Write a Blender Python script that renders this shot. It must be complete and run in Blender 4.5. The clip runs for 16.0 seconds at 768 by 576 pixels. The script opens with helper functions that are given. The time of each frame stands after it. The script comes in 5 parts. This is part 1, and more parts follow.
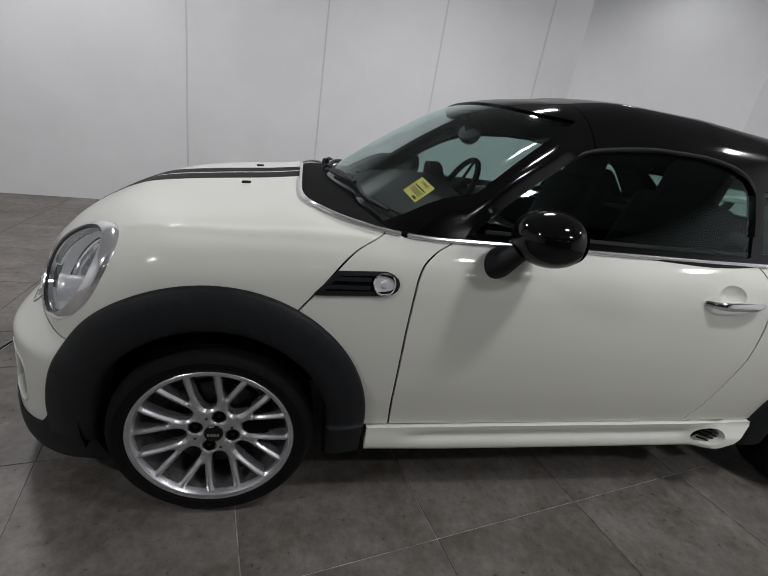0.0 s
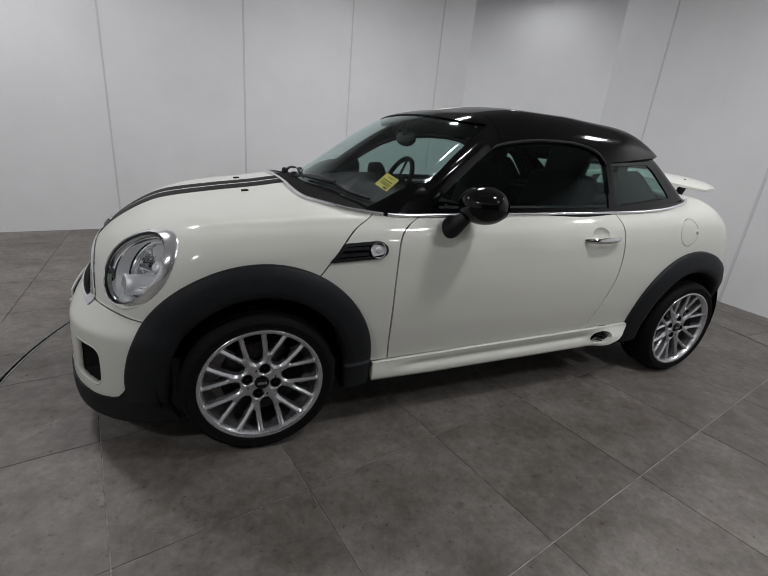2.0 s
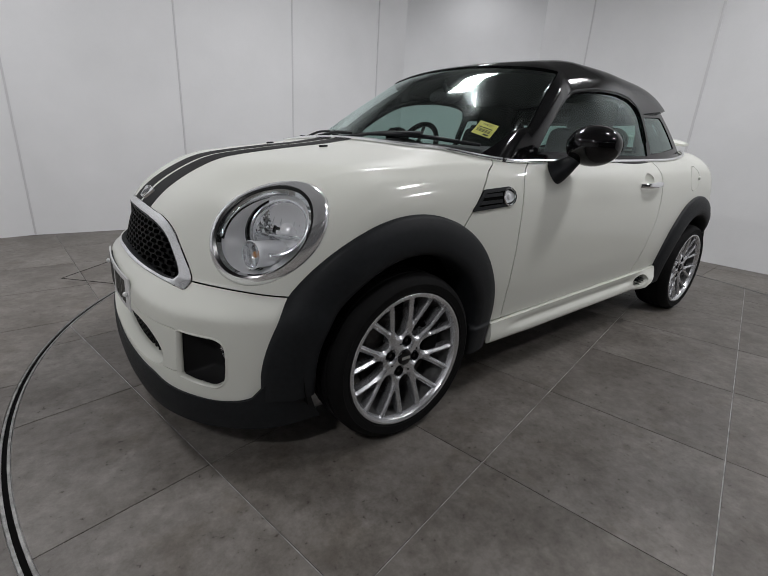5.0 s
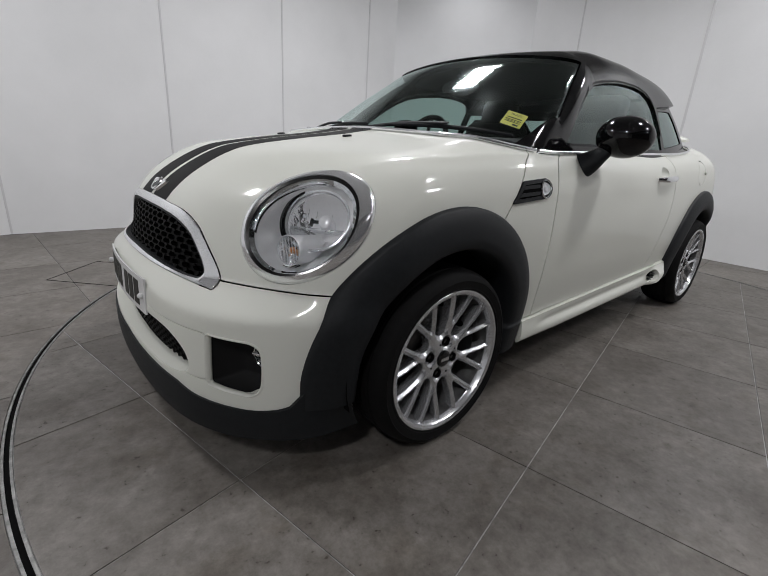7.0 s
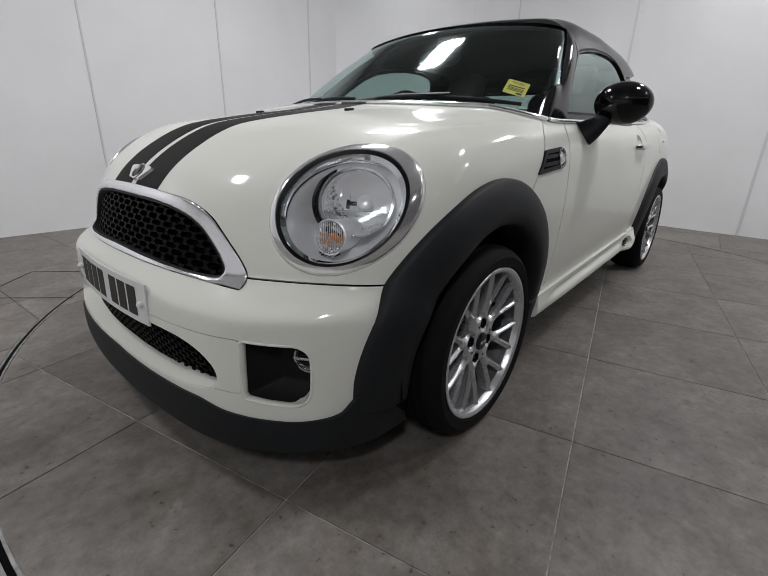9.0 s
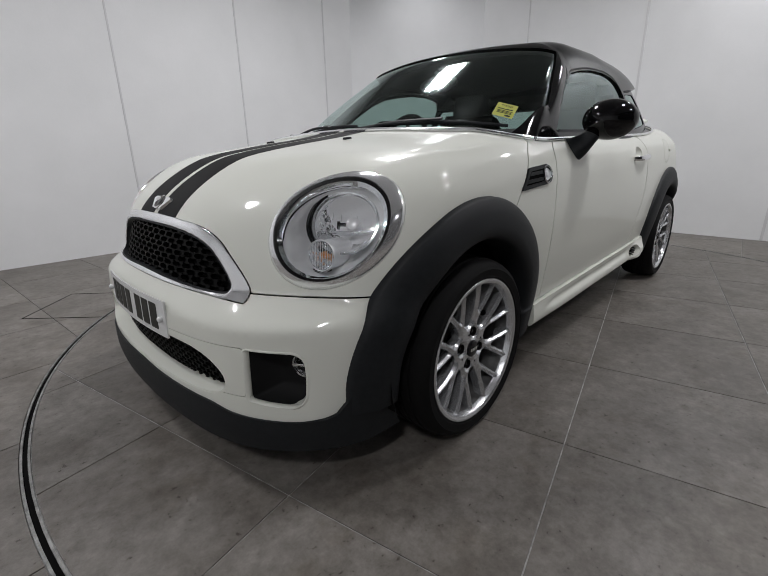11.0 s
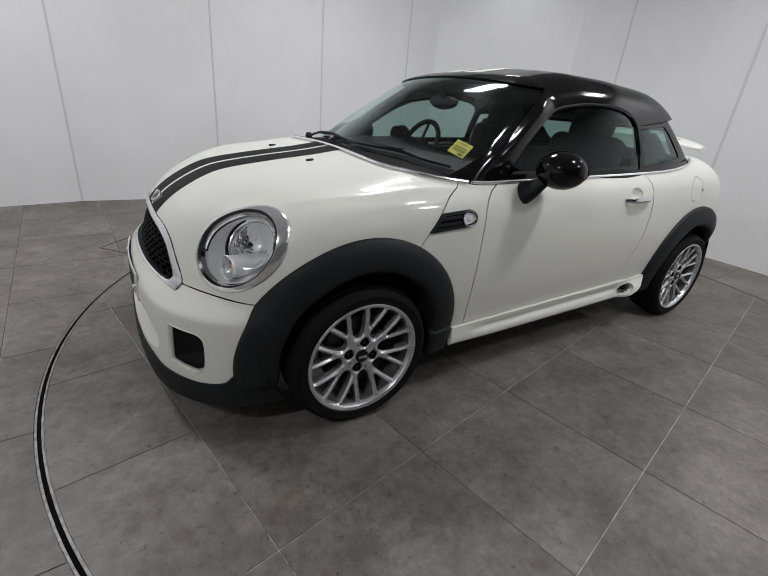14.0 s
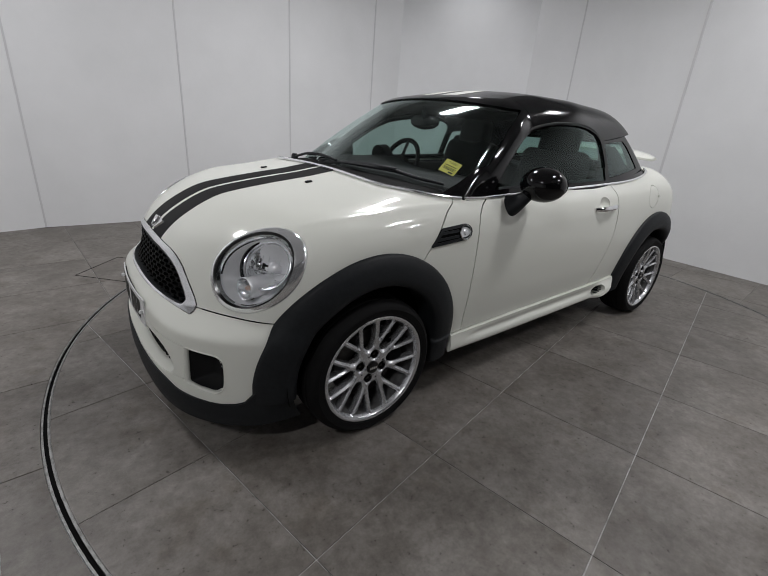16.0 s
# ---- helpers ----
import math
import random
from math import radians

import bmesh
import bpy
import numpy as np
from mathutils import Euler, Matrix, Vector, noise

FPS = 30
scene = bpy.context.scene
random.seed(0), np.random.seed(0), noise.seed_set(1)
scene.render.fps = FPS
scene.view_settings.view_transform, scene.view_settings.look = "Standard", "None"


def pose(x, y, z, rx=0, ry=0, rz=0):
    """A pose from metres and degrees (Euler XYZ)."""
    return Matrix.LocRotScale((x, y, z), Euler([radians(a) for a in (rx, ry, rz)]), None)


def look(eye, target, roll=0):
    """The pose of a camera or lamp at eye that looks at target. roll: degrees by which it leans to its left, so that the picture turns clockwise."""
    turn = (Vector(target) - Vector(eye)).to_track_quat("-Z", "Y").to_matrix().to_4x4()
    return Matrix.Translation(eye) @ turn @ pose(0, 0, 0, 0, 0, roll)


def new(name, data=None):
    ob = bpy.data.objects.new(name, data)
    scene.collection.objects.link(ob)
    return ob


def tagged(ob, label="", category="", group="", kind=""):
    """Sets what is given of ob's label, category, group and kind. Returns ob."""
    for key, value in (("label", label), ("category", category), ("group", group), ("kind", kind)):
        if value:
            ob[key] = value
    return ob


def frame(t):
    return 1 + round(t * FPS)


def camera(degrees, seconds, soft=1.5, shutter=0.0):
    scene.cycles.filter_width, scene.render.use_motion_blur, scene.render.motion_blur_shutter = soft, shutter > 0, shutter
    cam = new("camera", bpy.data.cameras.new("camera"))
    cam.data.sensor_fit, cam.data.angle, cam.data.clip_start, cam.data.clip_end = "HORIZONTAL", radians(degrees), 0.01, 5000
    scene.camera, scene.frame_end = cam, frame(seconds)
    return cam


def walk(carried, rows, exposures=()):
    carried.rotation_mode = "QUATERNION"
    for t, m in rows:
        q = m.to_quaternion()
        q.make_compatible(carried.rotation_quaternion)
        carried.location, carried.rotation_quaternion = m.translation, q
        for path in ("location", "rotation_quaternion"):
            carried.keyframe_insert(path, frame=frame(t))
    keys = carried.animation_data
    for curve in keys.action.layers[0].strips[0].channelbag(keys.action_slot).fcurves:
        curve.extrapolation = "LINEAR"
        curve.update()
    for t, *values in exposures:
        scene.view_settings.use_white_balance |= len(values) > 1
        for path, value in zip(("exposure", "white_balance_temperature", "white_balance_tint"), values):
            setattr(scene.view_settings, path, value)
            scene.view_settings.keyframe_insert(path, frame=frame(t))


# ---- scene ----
cam = camera(84.9, 16.0, soft=0.5)
PATH = [
    (0, (0.19, -1.866, 1.218), (0.618, -0.05, 0.499), 9.7),
    (0.5, (0.1, -2.033, 1.229), (0.639, -0.244, 0.517), 9.2),
    (1, (0.027, -2.18, 1.212), (0.549, -0.384, 0.5), 8.4),
    (1.5, (-0.075, -2.232, 1.208), (0.519, -0.459, 0.499), 6.9),
    (2, (-0.174, -2.266, 1.211), (0.598, -0.543, 0.552), 5.4),
    (2.5, (-0.277, -2.229, 1.208), (0.58, -0.539, 0.566), 4.5),
    (3, (-0.415, -2.151, 1.187), (0.502, -0.498, 0.533), 4.4),
    (3.5, (-0.546, -2.057, 1.181), (0.452, -0.46, 0.507), 4.4),
    (4, (-0.68, -1.918, 1.152), (0.447, -0.41, 0.478), 4.5),
    (4.5, (-0.786, -1.847, 1.061), (0.355, -0.339, 0.41), 3.8),
    (5, (-0.848, -1.755, 0.952), (0.329, -0.266, 0.321), 3.4),
    (5.2, (-0.865, -1.724, 0.921), (0.332, -0.248, 0.298), 3.4),
    (7.3, (-0.964, -1.541, 0.907), (0.298, -0.126, 0.271), 3.2),
    (7.5, (-0.988, -1.497, 0.896), (0.287, -0.1, 0.247), 2.4),
    (8, (-1.051, -1.325, 0.878), (0.372, -0.105, 0.182), 2.0),
    (10.3, (-1.068, -1.35, 0.862), (0.342, -0.086, 0.219), -0.1),
    (10.5, (-1.073, -1.389, 0.872), (0.315, -0.098, 0.236), -0.7),
    (11, (-1.07, -1.466, 0.891), (0.297, -0.138, 0.282), -1.0),
    (11.5, (-1.061, -1.595, 0.997), (0.269, -0.242, 0.364), -0.3),
    (12, (-1.053, -1.715, 1.13), (0.215, -0.37, 0.367), 1.7),
    (12.5, (-0.976, -1.762, 1.162), (0.284, -0.435, 0.356), 4.5),
    (13, (-0.865, -1.811, 1.198), (0.337, -0.447, 0.364), 6.9),
    (13.5, (-0.783, -1.928, 1.194), (0.294, -0.459, 0.367), 6.5),
    (14, (-0.713, -2.003, 1.193), (0.297, -0.473, 0.392), 5.5),
    (14.5, (-0.705, -2.002, 1.204), (0.279, -0.447, 0.421), 5.3),
    (15, (-0.712, -2.01, 1.207), (0.293, -0.456, 0.448), 4.8),
    (15.5, (-0.766, -2.022, 1.214), (0.279, -0.486, 0.473), 4.4),
    (16, (-0.894, -1.972, 1.216), (0.265, -0.517, 0.483), 4.5),
]
walk(cam, [(t, look(eye, target, roll)) for t, eye, target, roll in PATH], ((0, 0.02), (1.5, 0.08), (2.5, -0.12), (3.5, 0.02), (5, 0.11), (8, 0.26), (11, 0.18), (12.5, 0.29), (14.5, 0.19), (16, 0.05)))


# ---- world and lamps: a closed studio with lit ceiling panels ----
world = bpy.data.worlds.new("world")
scene.world = world
world.use_nodes = True
world.node_tree.nodes["Background"].inputs["Color"].default_value = (0.8, 0.85, 0.9, 1)
world.node_tree.nodes["Background"].inputs["Strength"].default_value = 0.05
CEILING = 3.3
# (3.8, 2.5), (2.6, -3.2) and (-2.7, -2.4) are added fill lights.
LAMPS = [(1.52, 0.95, 0.60, 0.36, 56), (-1.75, 1.5, 0.45, 0.24, 42), (3.8, 2.5, 0.24, 0.18, 3), (3.95, -1.2, 0.24, 0.3, 14),
         (2.6, -3.2, 0.4, 0.24, 30), (1.75, -1.75, 0.36, 0.24, 25), (-2.7, -2.4, 0.5, 0.24, 42), (2.9, -5.6, 0.2, 0.16, 6), (0.4, -5.8, 0.2, 0.16, 6)]


# ---- materials ----
def shader(name, color, rough=0.5, metal=0.0, coat=0.0, coat_rough=0.03, spec=0.5):
    m = bpy.data.materials.new(name)
    m.use_nodes = True
    b = m.node_tree.nodes["Principled BSDF"]
    b.inputs["Base Color"].default_value = (*color, 1)
    b.inputs["Roughness"].default_value = rough
    b.inputs["Metallic"].default_value = metal
    b.inputs["Coat Weight"].default_value = coat
    b.inputs["Coat Roughness"].default_value = coat_rough
    b.inputs["Specular IOR Level"].default_value = spec
    return m


def node(m, kind, **inputs):
    n = m.node_tree.nodes.new(kind)
    for key, value in inputs.items():
        n.inputs[key.replace("_", " ")].default_value = value
    return n


def wire(m, a, b):
    m.node_tree.links.new(a, b)


def grain(m, scale, low, high, rough=None, bump=0.0, bump_scale=None, detail=6.0, coords="Object", spread=(0.35, 0.65)):
    """Mottles the base colour between two colours with noise, and adds fine relief."""
    nt = m.node_tree
    b = nt.nodes["Principled BSDF"]
    tc = nt.nodes.new("ShaderNodeTexCoord")
    n = node(m, "ShaderNodeTexNoise", Scale=scale, Detail=detail, Roughness=0.62)
    wire(m, tc.outputs[coords], n.inputs["Vector"])
    r = nt.nodes.new("ShaderNodeValToRGB")
    r.color_ramp.elements[0].position, r.color_ramp.elements[1].position = spread
    r.color_ramp.elements[0].color, r.color_ramp.elements[1].color = (*low, 1), (*high, 1)
    wire(m, n.outputs["Fac"], r.inputs["Fac"])
    wire(m, r.outputs["Color"], b.inputs["Base Color"])
    if rough:
        k = node(m, "ShaderNodeMapRange")
        k.inputs["To Min"].default_value, k.inputs["To Max"].default_value = rough
        wire(m, n.outputs["Fac"], k.inputs["Value"])
        wire(m, k.outputs["Result"], b.inputs["Roughness"])
    if bump:
        f = node(m, "ShaderNodeTexNoise", Scale=bump_scale or scale * 8, Detail=4.0)
        wire(m, tc.outputs[coords], f.inputs["Vector"])
        p = node(m, "ShaderNodeBump", Strength=bump, Distance=0.002)
        wire(m, f.outputs["Fac"], p.inputs["Height"])
        wire(m, p.outputs["Normal"], b.inputs["Normal"])
    return m


def pane(name, tint, ior=1.5, rough=0.0, gain=1.8):
    """Thin tinted glass: lets light through and mirrors more at a glancing angle."""
    m = bpy.data.materials.new(name)
    m.use_nodes = True
    nt = m.node_tree
    nt.nodes.clear()
    out = nt.nodes.new("ShaderNodeOutputMaterial")
    see = nt.nodes.new("ShaderNodeBsdfTransparent")
    see.inputs["Color"].default_value = (*tint, 1)
    gloss = nt.nodes.new("ShaderNodeBsdfGlossy")
    gloss.inputs["Roughness"].default_value = rough
    gloss.inputs["Color"].default_value = (0.88, 1.0, 0.98, 1)
    fr = nt.nodes.new("ShaderNodeLayerWeight")
    base = ((ior - 1) / (ior + 1)) ** 2 * gain
    up = nt.nodes.new("ShaderNodeMath")
    up.operation = "POWER"
    up.inputs[1].default_value = 5.0
    wire(m, fr.outputs["Facing"], up.inputs[0])
    add = nt.nodes.new("ShaderNodeMath")
    add.operation = "MULTIPLY_ADD"
    add.inputs[1].default_value, add.inputs[2].default_value = 1 - base, base
    wire(m, up.outputs[0], add.inputs[0])
    mix = nt.nodes.new("ShaderNodeMixShader")
    wire(m, add.outputs[0], mix.inputs[0])
    wire(m, see.outputs[0], mix.inputs[1])
    wire(m, gloss.outputs[0], mix.inputs[2])
    wire(m, mix.outputs[0], out.inputs["Surface"])
    return m


PAINT = shader("pepper_white_paint", (0.765, 0.778, 0.714), 0.42, 0.0, 0.6, 0.06, 0.1)
ROOF_PAINT = shader("roof_black_paint", (0.004, 0.004, 0.0045), 0.4, 0.0, 0.7, 0.09, 0.0)
BLACK_PAINT = shader("gloss_black_paint", (0.004, 0.004, 0.0045), 0.4, 0.0, 0.7, 0.05, 0.0)
STRIPE = shader("satin_black_stripe", (0.009, 0.009, 0.0095), 0.6, 0.0, 0.0, 0.2, 0.12)
PLASTIC = grain(shader("black_textured_plastic", (0.010, 0.0118, 0.0135), 0.55, spec=0.3), 60, (0.0076, 0.0092, 0.011), (0.0125, 0.0145, 0.017), (0.5, 0.65), 0.15, 900)
GLOSS_PLASTIC = shader("gloss_black_plastic", (0.005, 0.005, 0.0055), 0.2, spec=0.4)
# Near-black, with the deep shade of gaps, holes and recesses put into it.
DARK = shader("shade_black", (0.003, 0.003, 0.003), 0.9, spec=0.1)
RUBBER = grain(shader("tyre_rubber", (0.0045, 0.0045, 0.0048), 0.75, spec=0.16), 40, (0.0034, 0.0034, 0.0036), (0.0062, 0.0062, 0.0064), (0.65, 0.85), 0.2, 500)
CHROME = shader("chrome", (0.92, 0.925, 0.94), 0.05, 1.0)
ALLOY = grain(shader("silver_alloy", (0.62, 0.63, 0.65), 0.27, 0.78, 0.6, 0.05), 30, (0.58, 0.59, 0.61), (0.66, 0.67, 0.69))
# Barrel alloy made dark: the shade behind the spokes is in the colour.
SHADED_ALLOY = grain(shader("shaded_alloy", (0.12, 0.12, 0.12), 0.5, 0.5), 25, (0.06, 0.06, 0.06), (0.14, 0.14, 0.14), (0.4, 0.65))
SATIN_CHROME = shader("satin_chrome", (0.93, 0.94, 0.96), 0.14, 0.8, 0.5, 0.03)
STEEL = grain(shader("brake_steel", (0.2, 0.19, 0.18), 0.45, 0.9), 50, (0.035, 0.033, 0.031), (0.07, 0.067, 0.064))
GLASS = pane("tinted_window_glass", (0.46, 0.60, 0.565), 1.45, 0.0, 1.1)
SCREEN_GLASS = pane("windscreen_glass", (0.72, 0.80, 0.785), 1.5, 0.07)
CLEAR = pane("clear_lens", (0.95, 0.96, 0.97), 1.4, 0.0, 0.7)
REFLECTOR = shader("lamp_reflector", (0.9, 0.91, 0.92), 0.1, 0.9)


def faceted(m, scale, strength):
    """Small pressed facets, as in a lamp's reflector."""
    tc = m.node_tree.nodes.new("ShaderNodeTexCoord")
    n = node(m, "ShaderNodeTexVoronoi", Scale=scale)
    wire(m, tc.outputs["Object"], n.inputs["Vector"])
    p = node(m, "ShaderNodeBump", Strength=strength, Distance=0.004)
    wire(m, n.outputs["Distance"], p.inputs["Height"])
    wire(m, p.outputs["Normal"], m.node_tree.nodes["Principled BSDF"].inputs["Normal"])


faceted(REFLECTOR, 70, 0.6)
FABRIC = grain(shader("black_cloth", (0.012, 0.012, 0.013), 0.9), 35, (0.005, 0.005, 0.0055), (0.010, 0.010, 0.011))
TRIM_GREY = shader("dark_grey_trim", (0.008, 0.008, 0.0085), 0.65, spec=0.2)
YELLOW = grain(shader("yellow_paper", (0.75, 0.66, 0.05), 0.6), 30, (0.72, 0.64, 0.12), (0.82, 0.75, 0.17))
INK = shader("black_print", (0.02, 0.02, 0.015), 0.6)
WHITE_PLASTIC = shader("white_plate_plastic", (0.75, 0.76, 0.76), 0.25)
AMBER = shader("amber_bulb", (0.7, 0.25, 0.03), 0.3)
WALL = grain(shader("white_wall_paint", (0.8, 0.8, 0.8), 0.55), 1.2, (0.72, 0.73, 0.735), (0.785, 0.792, 0.80), (0.45, 0.6), 0.35, 55, spread=(0.3, 0.7))
SEAM = shader("wall_joint", (0.62, 0.62, 0.63), 0.4)
CEILING_PAINT = grain(shader("grey_ceiling", (0.36, 0.36, 0.365), 0.85, spec=0.2), 2, (0.33, 0.33, 0.335), (0.39, 0.39, 0.395))
# Unseen hall end: its lack of light is put into a near-black colour.
DIM_WALL = grain(shader("unlit_hall_black", (0.03, 0.03, 0.032), 0.9, spec=0.1), 2, (0.025, 0.025, 0.027), (0.036, 0.036, 0.038))

SCUTTLE = shader("scuttle_black", (0.003, 0.003, 0.0034), 0.7, spec=0.06)


# ---- shape of the car: smooth solids, x towards the tail, left side at negative y ----
def spline(x, pts):
    """Monotone cubic through (position, value) pairs."""
    px = np.array([p[0] for p in pts], float)
    py = np.array([p[1] for p in pts], float)
    h = np.diff(px)
    d = np.diff(py) / h
    m = np.zeros(len(px))
    m[1:-1] = np.where(d[:-1] * d[1:] > 0, 2 * d[:-1] * d[1:] / (d[:-1] + d[1:] + 1e-12), 0)
    m[0], m[-1] = d[0], d[-1]
    x = np.asarray(x, float)
    i = np.clip(np.searchsorted(px, x) - 1, 0, len(h) - 1)
    t = (x - px[i]) / h[i]
    tc = np.clip(t, 0, 1)
    v = ((1 + 2 * tc) * (1 - tc) ** 2 * py[i] + tc * (1 - tc) ** 2 * h[i] * m[i]
         + tc * tc * (3 - 2 * tc) * py[i + 1] + tc * tc * (tc - 1) * h[i] * m[i + 1])
    return v + np.where(t < 0, t * h[i] * m[0], 0) + np.where(t > 1, (t - 1) * h[i] * m[-1], 0)


def smax(a, b, k):
    h = np.clip(0.5 + 0.5 * (a - b) / k, 0, 1)
    return b + (a - b) * h + k * h * (1 - h)


HOOD = [(-0.72, 0.635), (-0.64, 0.736), (-0.50, 0.831), (-0.35, 0.89), (-0.15, 0.927), (0.05, 0.956), (0.25, 0.988),
        (0.6, 1.008), (1.6, 1.033), (2.3, 1.065), (2.7, 1.07), (2.95, 1.01), (3.1, 0.88)]
SIDE = [(0.1, 0.755), (0.25, 0.780), (0.35, 0.795), (0.5, 0.815), (0.65, 0.823), (0.78, 0.817), (0.86, 0.800),
        (0.92, 0.765), (0.97, 0.715), (1.1, 0.52)]
PLAN = [(-0.7, -0.06), (-0.3, -0.012), (0.0, 0.0), (1.6, 0.0), (2.2, -0.012), (2.7, -0.024), (3.1, -0.11)]
NOSE = [(0.06, 0.03), (0.12, 0.0), (0.2, -0.014), (0.32, -0.010), (0.48, 0.0), (0.56, 0.02), (0.66, 0.05), (0.76, 0.10), (1.0, 0.4)]
TAIL = [(0.1, -0.10), (0.35, 0.0), (0.6, 0.0), (0.85, -0.06), (1.05, -0.2)]


CROWN = 0.072
FOLD = [(-0.32, 0.625), (-0.23, 0.672), (-0.1, 0.718), (0.1, 0.736), (0.45, 0.744)]


def body(x, y, z):
    """Below zero inside the lower body."""
    a = np.abs(y)
    rise = np.clip((x - 0.6) / 1.7, 0, 1) * 0.07 * np.clip((z - 0.6) / 0.4, 0, 1)
    side = a - spline(z - rise, SIDE) - spline(x, PLAN)
    top = z - spline(x, HOOD) + CROWN * y * y
    low = np.clip((0.564 - z) / 0.09, 0, 1)
    swell = low * low * (3 - 2 * low) * (0.003 + 0.015 * np.exp(-(a / 0.42) ** 4) + 0.070 * np.exp(-((a - 0.58) / 0.26) ** 2))
    front = -0.692 + 0.535 * a ** 2.32 + spline(z, NOSE) - swell - x
    back = x - 3.03 + 0.42 * a ** 2.6 - spline(z, TAIL)
    f = smax(side, top, 0.13)
    f = smax(f, front, 0.10)
    f = smax(f, back, 0.12)
    # fine fold along the shoulder of the bonnet
    fold = 0.004 * np.clip((x + 0.32) / 0.25, 0, 1) * np.clip((0.45 - x) / 0.03, 0, 1) * np.clip((z - 0.78) / 0.04, 0, 1)
    f = f - fold * np.exp(-((a - spline(x, FOLD)) / 0.016) ** 2)
    return smax(f, 0.078 - z, 0.03)


ROOF = [(0.7, 1.315), (1.0, 1.391), (1.3, 1.433), (1.55, 1.433), (1.85, 1.41), (2.1, 1.372), (2.3, 1.33)]


ROOF_CROWN = 0.123
SCREEN = (0.244, 1.051, 0.766, 0.59)


def cabin(x, y, z):
    """Below zero inside the greenhouse."""
    a = np.abs(y)
    u = z - 0.94
    far = np.clip((x - 0.95) / 0.7, 0, 1)
    side = a - (0.725 - 0.33 * u - 0.32 * u * u) + 0.09 * np.clip((x - 1.5) / 0.9, 0, 2) ** 2 - 0.026 * far * far * (3 - 2 * far)
    top = z - spline(x, ROOF) + ROOF_CROWN * y * y
    foot = np.clip((a - 0.35) / 0.22, 0, 1)
    foot = 0.075 * foot * foot * (3 - 2 * foot) * np.clip(1 - u / 0.33, 0, 1.3)
    screen = (SCREEN[0] + SCREEN[1] * u + SCREEN[2] * u * u + SCREEN[3] * y * y - foot - x) * 0.55
    back = (x - 2.66 + 1.45 * (z - 0.98) + 0.25 * y * y) * 0.6
    f = smax(side, top, 0.09)
    f = smax(f, screen, 0.035)
    return smax(f, back, 0.05)


# ---- mesh tools ----
def link(name, mesh, parent=None, label="", **tags):
    ob = new(name, mesh)
    if parent is not None:
        ob.parent = parent
    return tagged(ob, label, **tags)


def raw(name, verts, faces, material, normals=None, smooth=True):
    me = bpy.data.meshes.new(name)
    me.from_pydata([tuple(v) for v in verts], [], [tuple(int(i) for i in f) for f in faces])
    me.materials.append(material)
    if smooth:
        me.polygons.foreach_set("use_smooth", [True] * len(me.polygons))
    if normals is not None:
        me.normals_split_custom_set_from_vertices([tuple(n) for n in normals])
    me.update()
    return me


def part(name, bm, material, parent=None, label="", smooth=30):
    """One bmesh as one mesh object under a thing or a part."""
    bmesh.ops.recalc_face_normals(bm, faces=bm.faces[:])
    me = bpy.data.meshes.new(name)
    for e in bm.edges:
        if len(e.link_faces) == 2 and e.calc_face_angle(0) > radians(smooth):
            e.smooth = False
    for f in bm.faces:
        f.smooth = True
    bm.to_mesh(me)
    bm.free()
    me.materials.append(material)
    return link(name, me, parent, label)


def gradient(f, p, e=0.002):
    x, y, z = p[:, 0], p[:, 1], p[:, 2]
    g = np.stack([f(x + e, y, z) - f(x - e, y, z), f(x, y + e, z) - f(x, y - e, z), f(x, y, z + e) - f(x, y, z - e)], 1) / (2 * e)
    return g


def unit(v):
    return v / (np.linalg.norm(v, axis=-1, keepdims=True) + 1e-12)


def settle(f, p, steps=4):
    for _ in range(steps):
        g = gradient(f, p)
        p = p - g * (f(p[:, 0], p[:, 1], p[:, 2]) / ((g * g).sum(1) + 1e-9))[:, None]
    return p


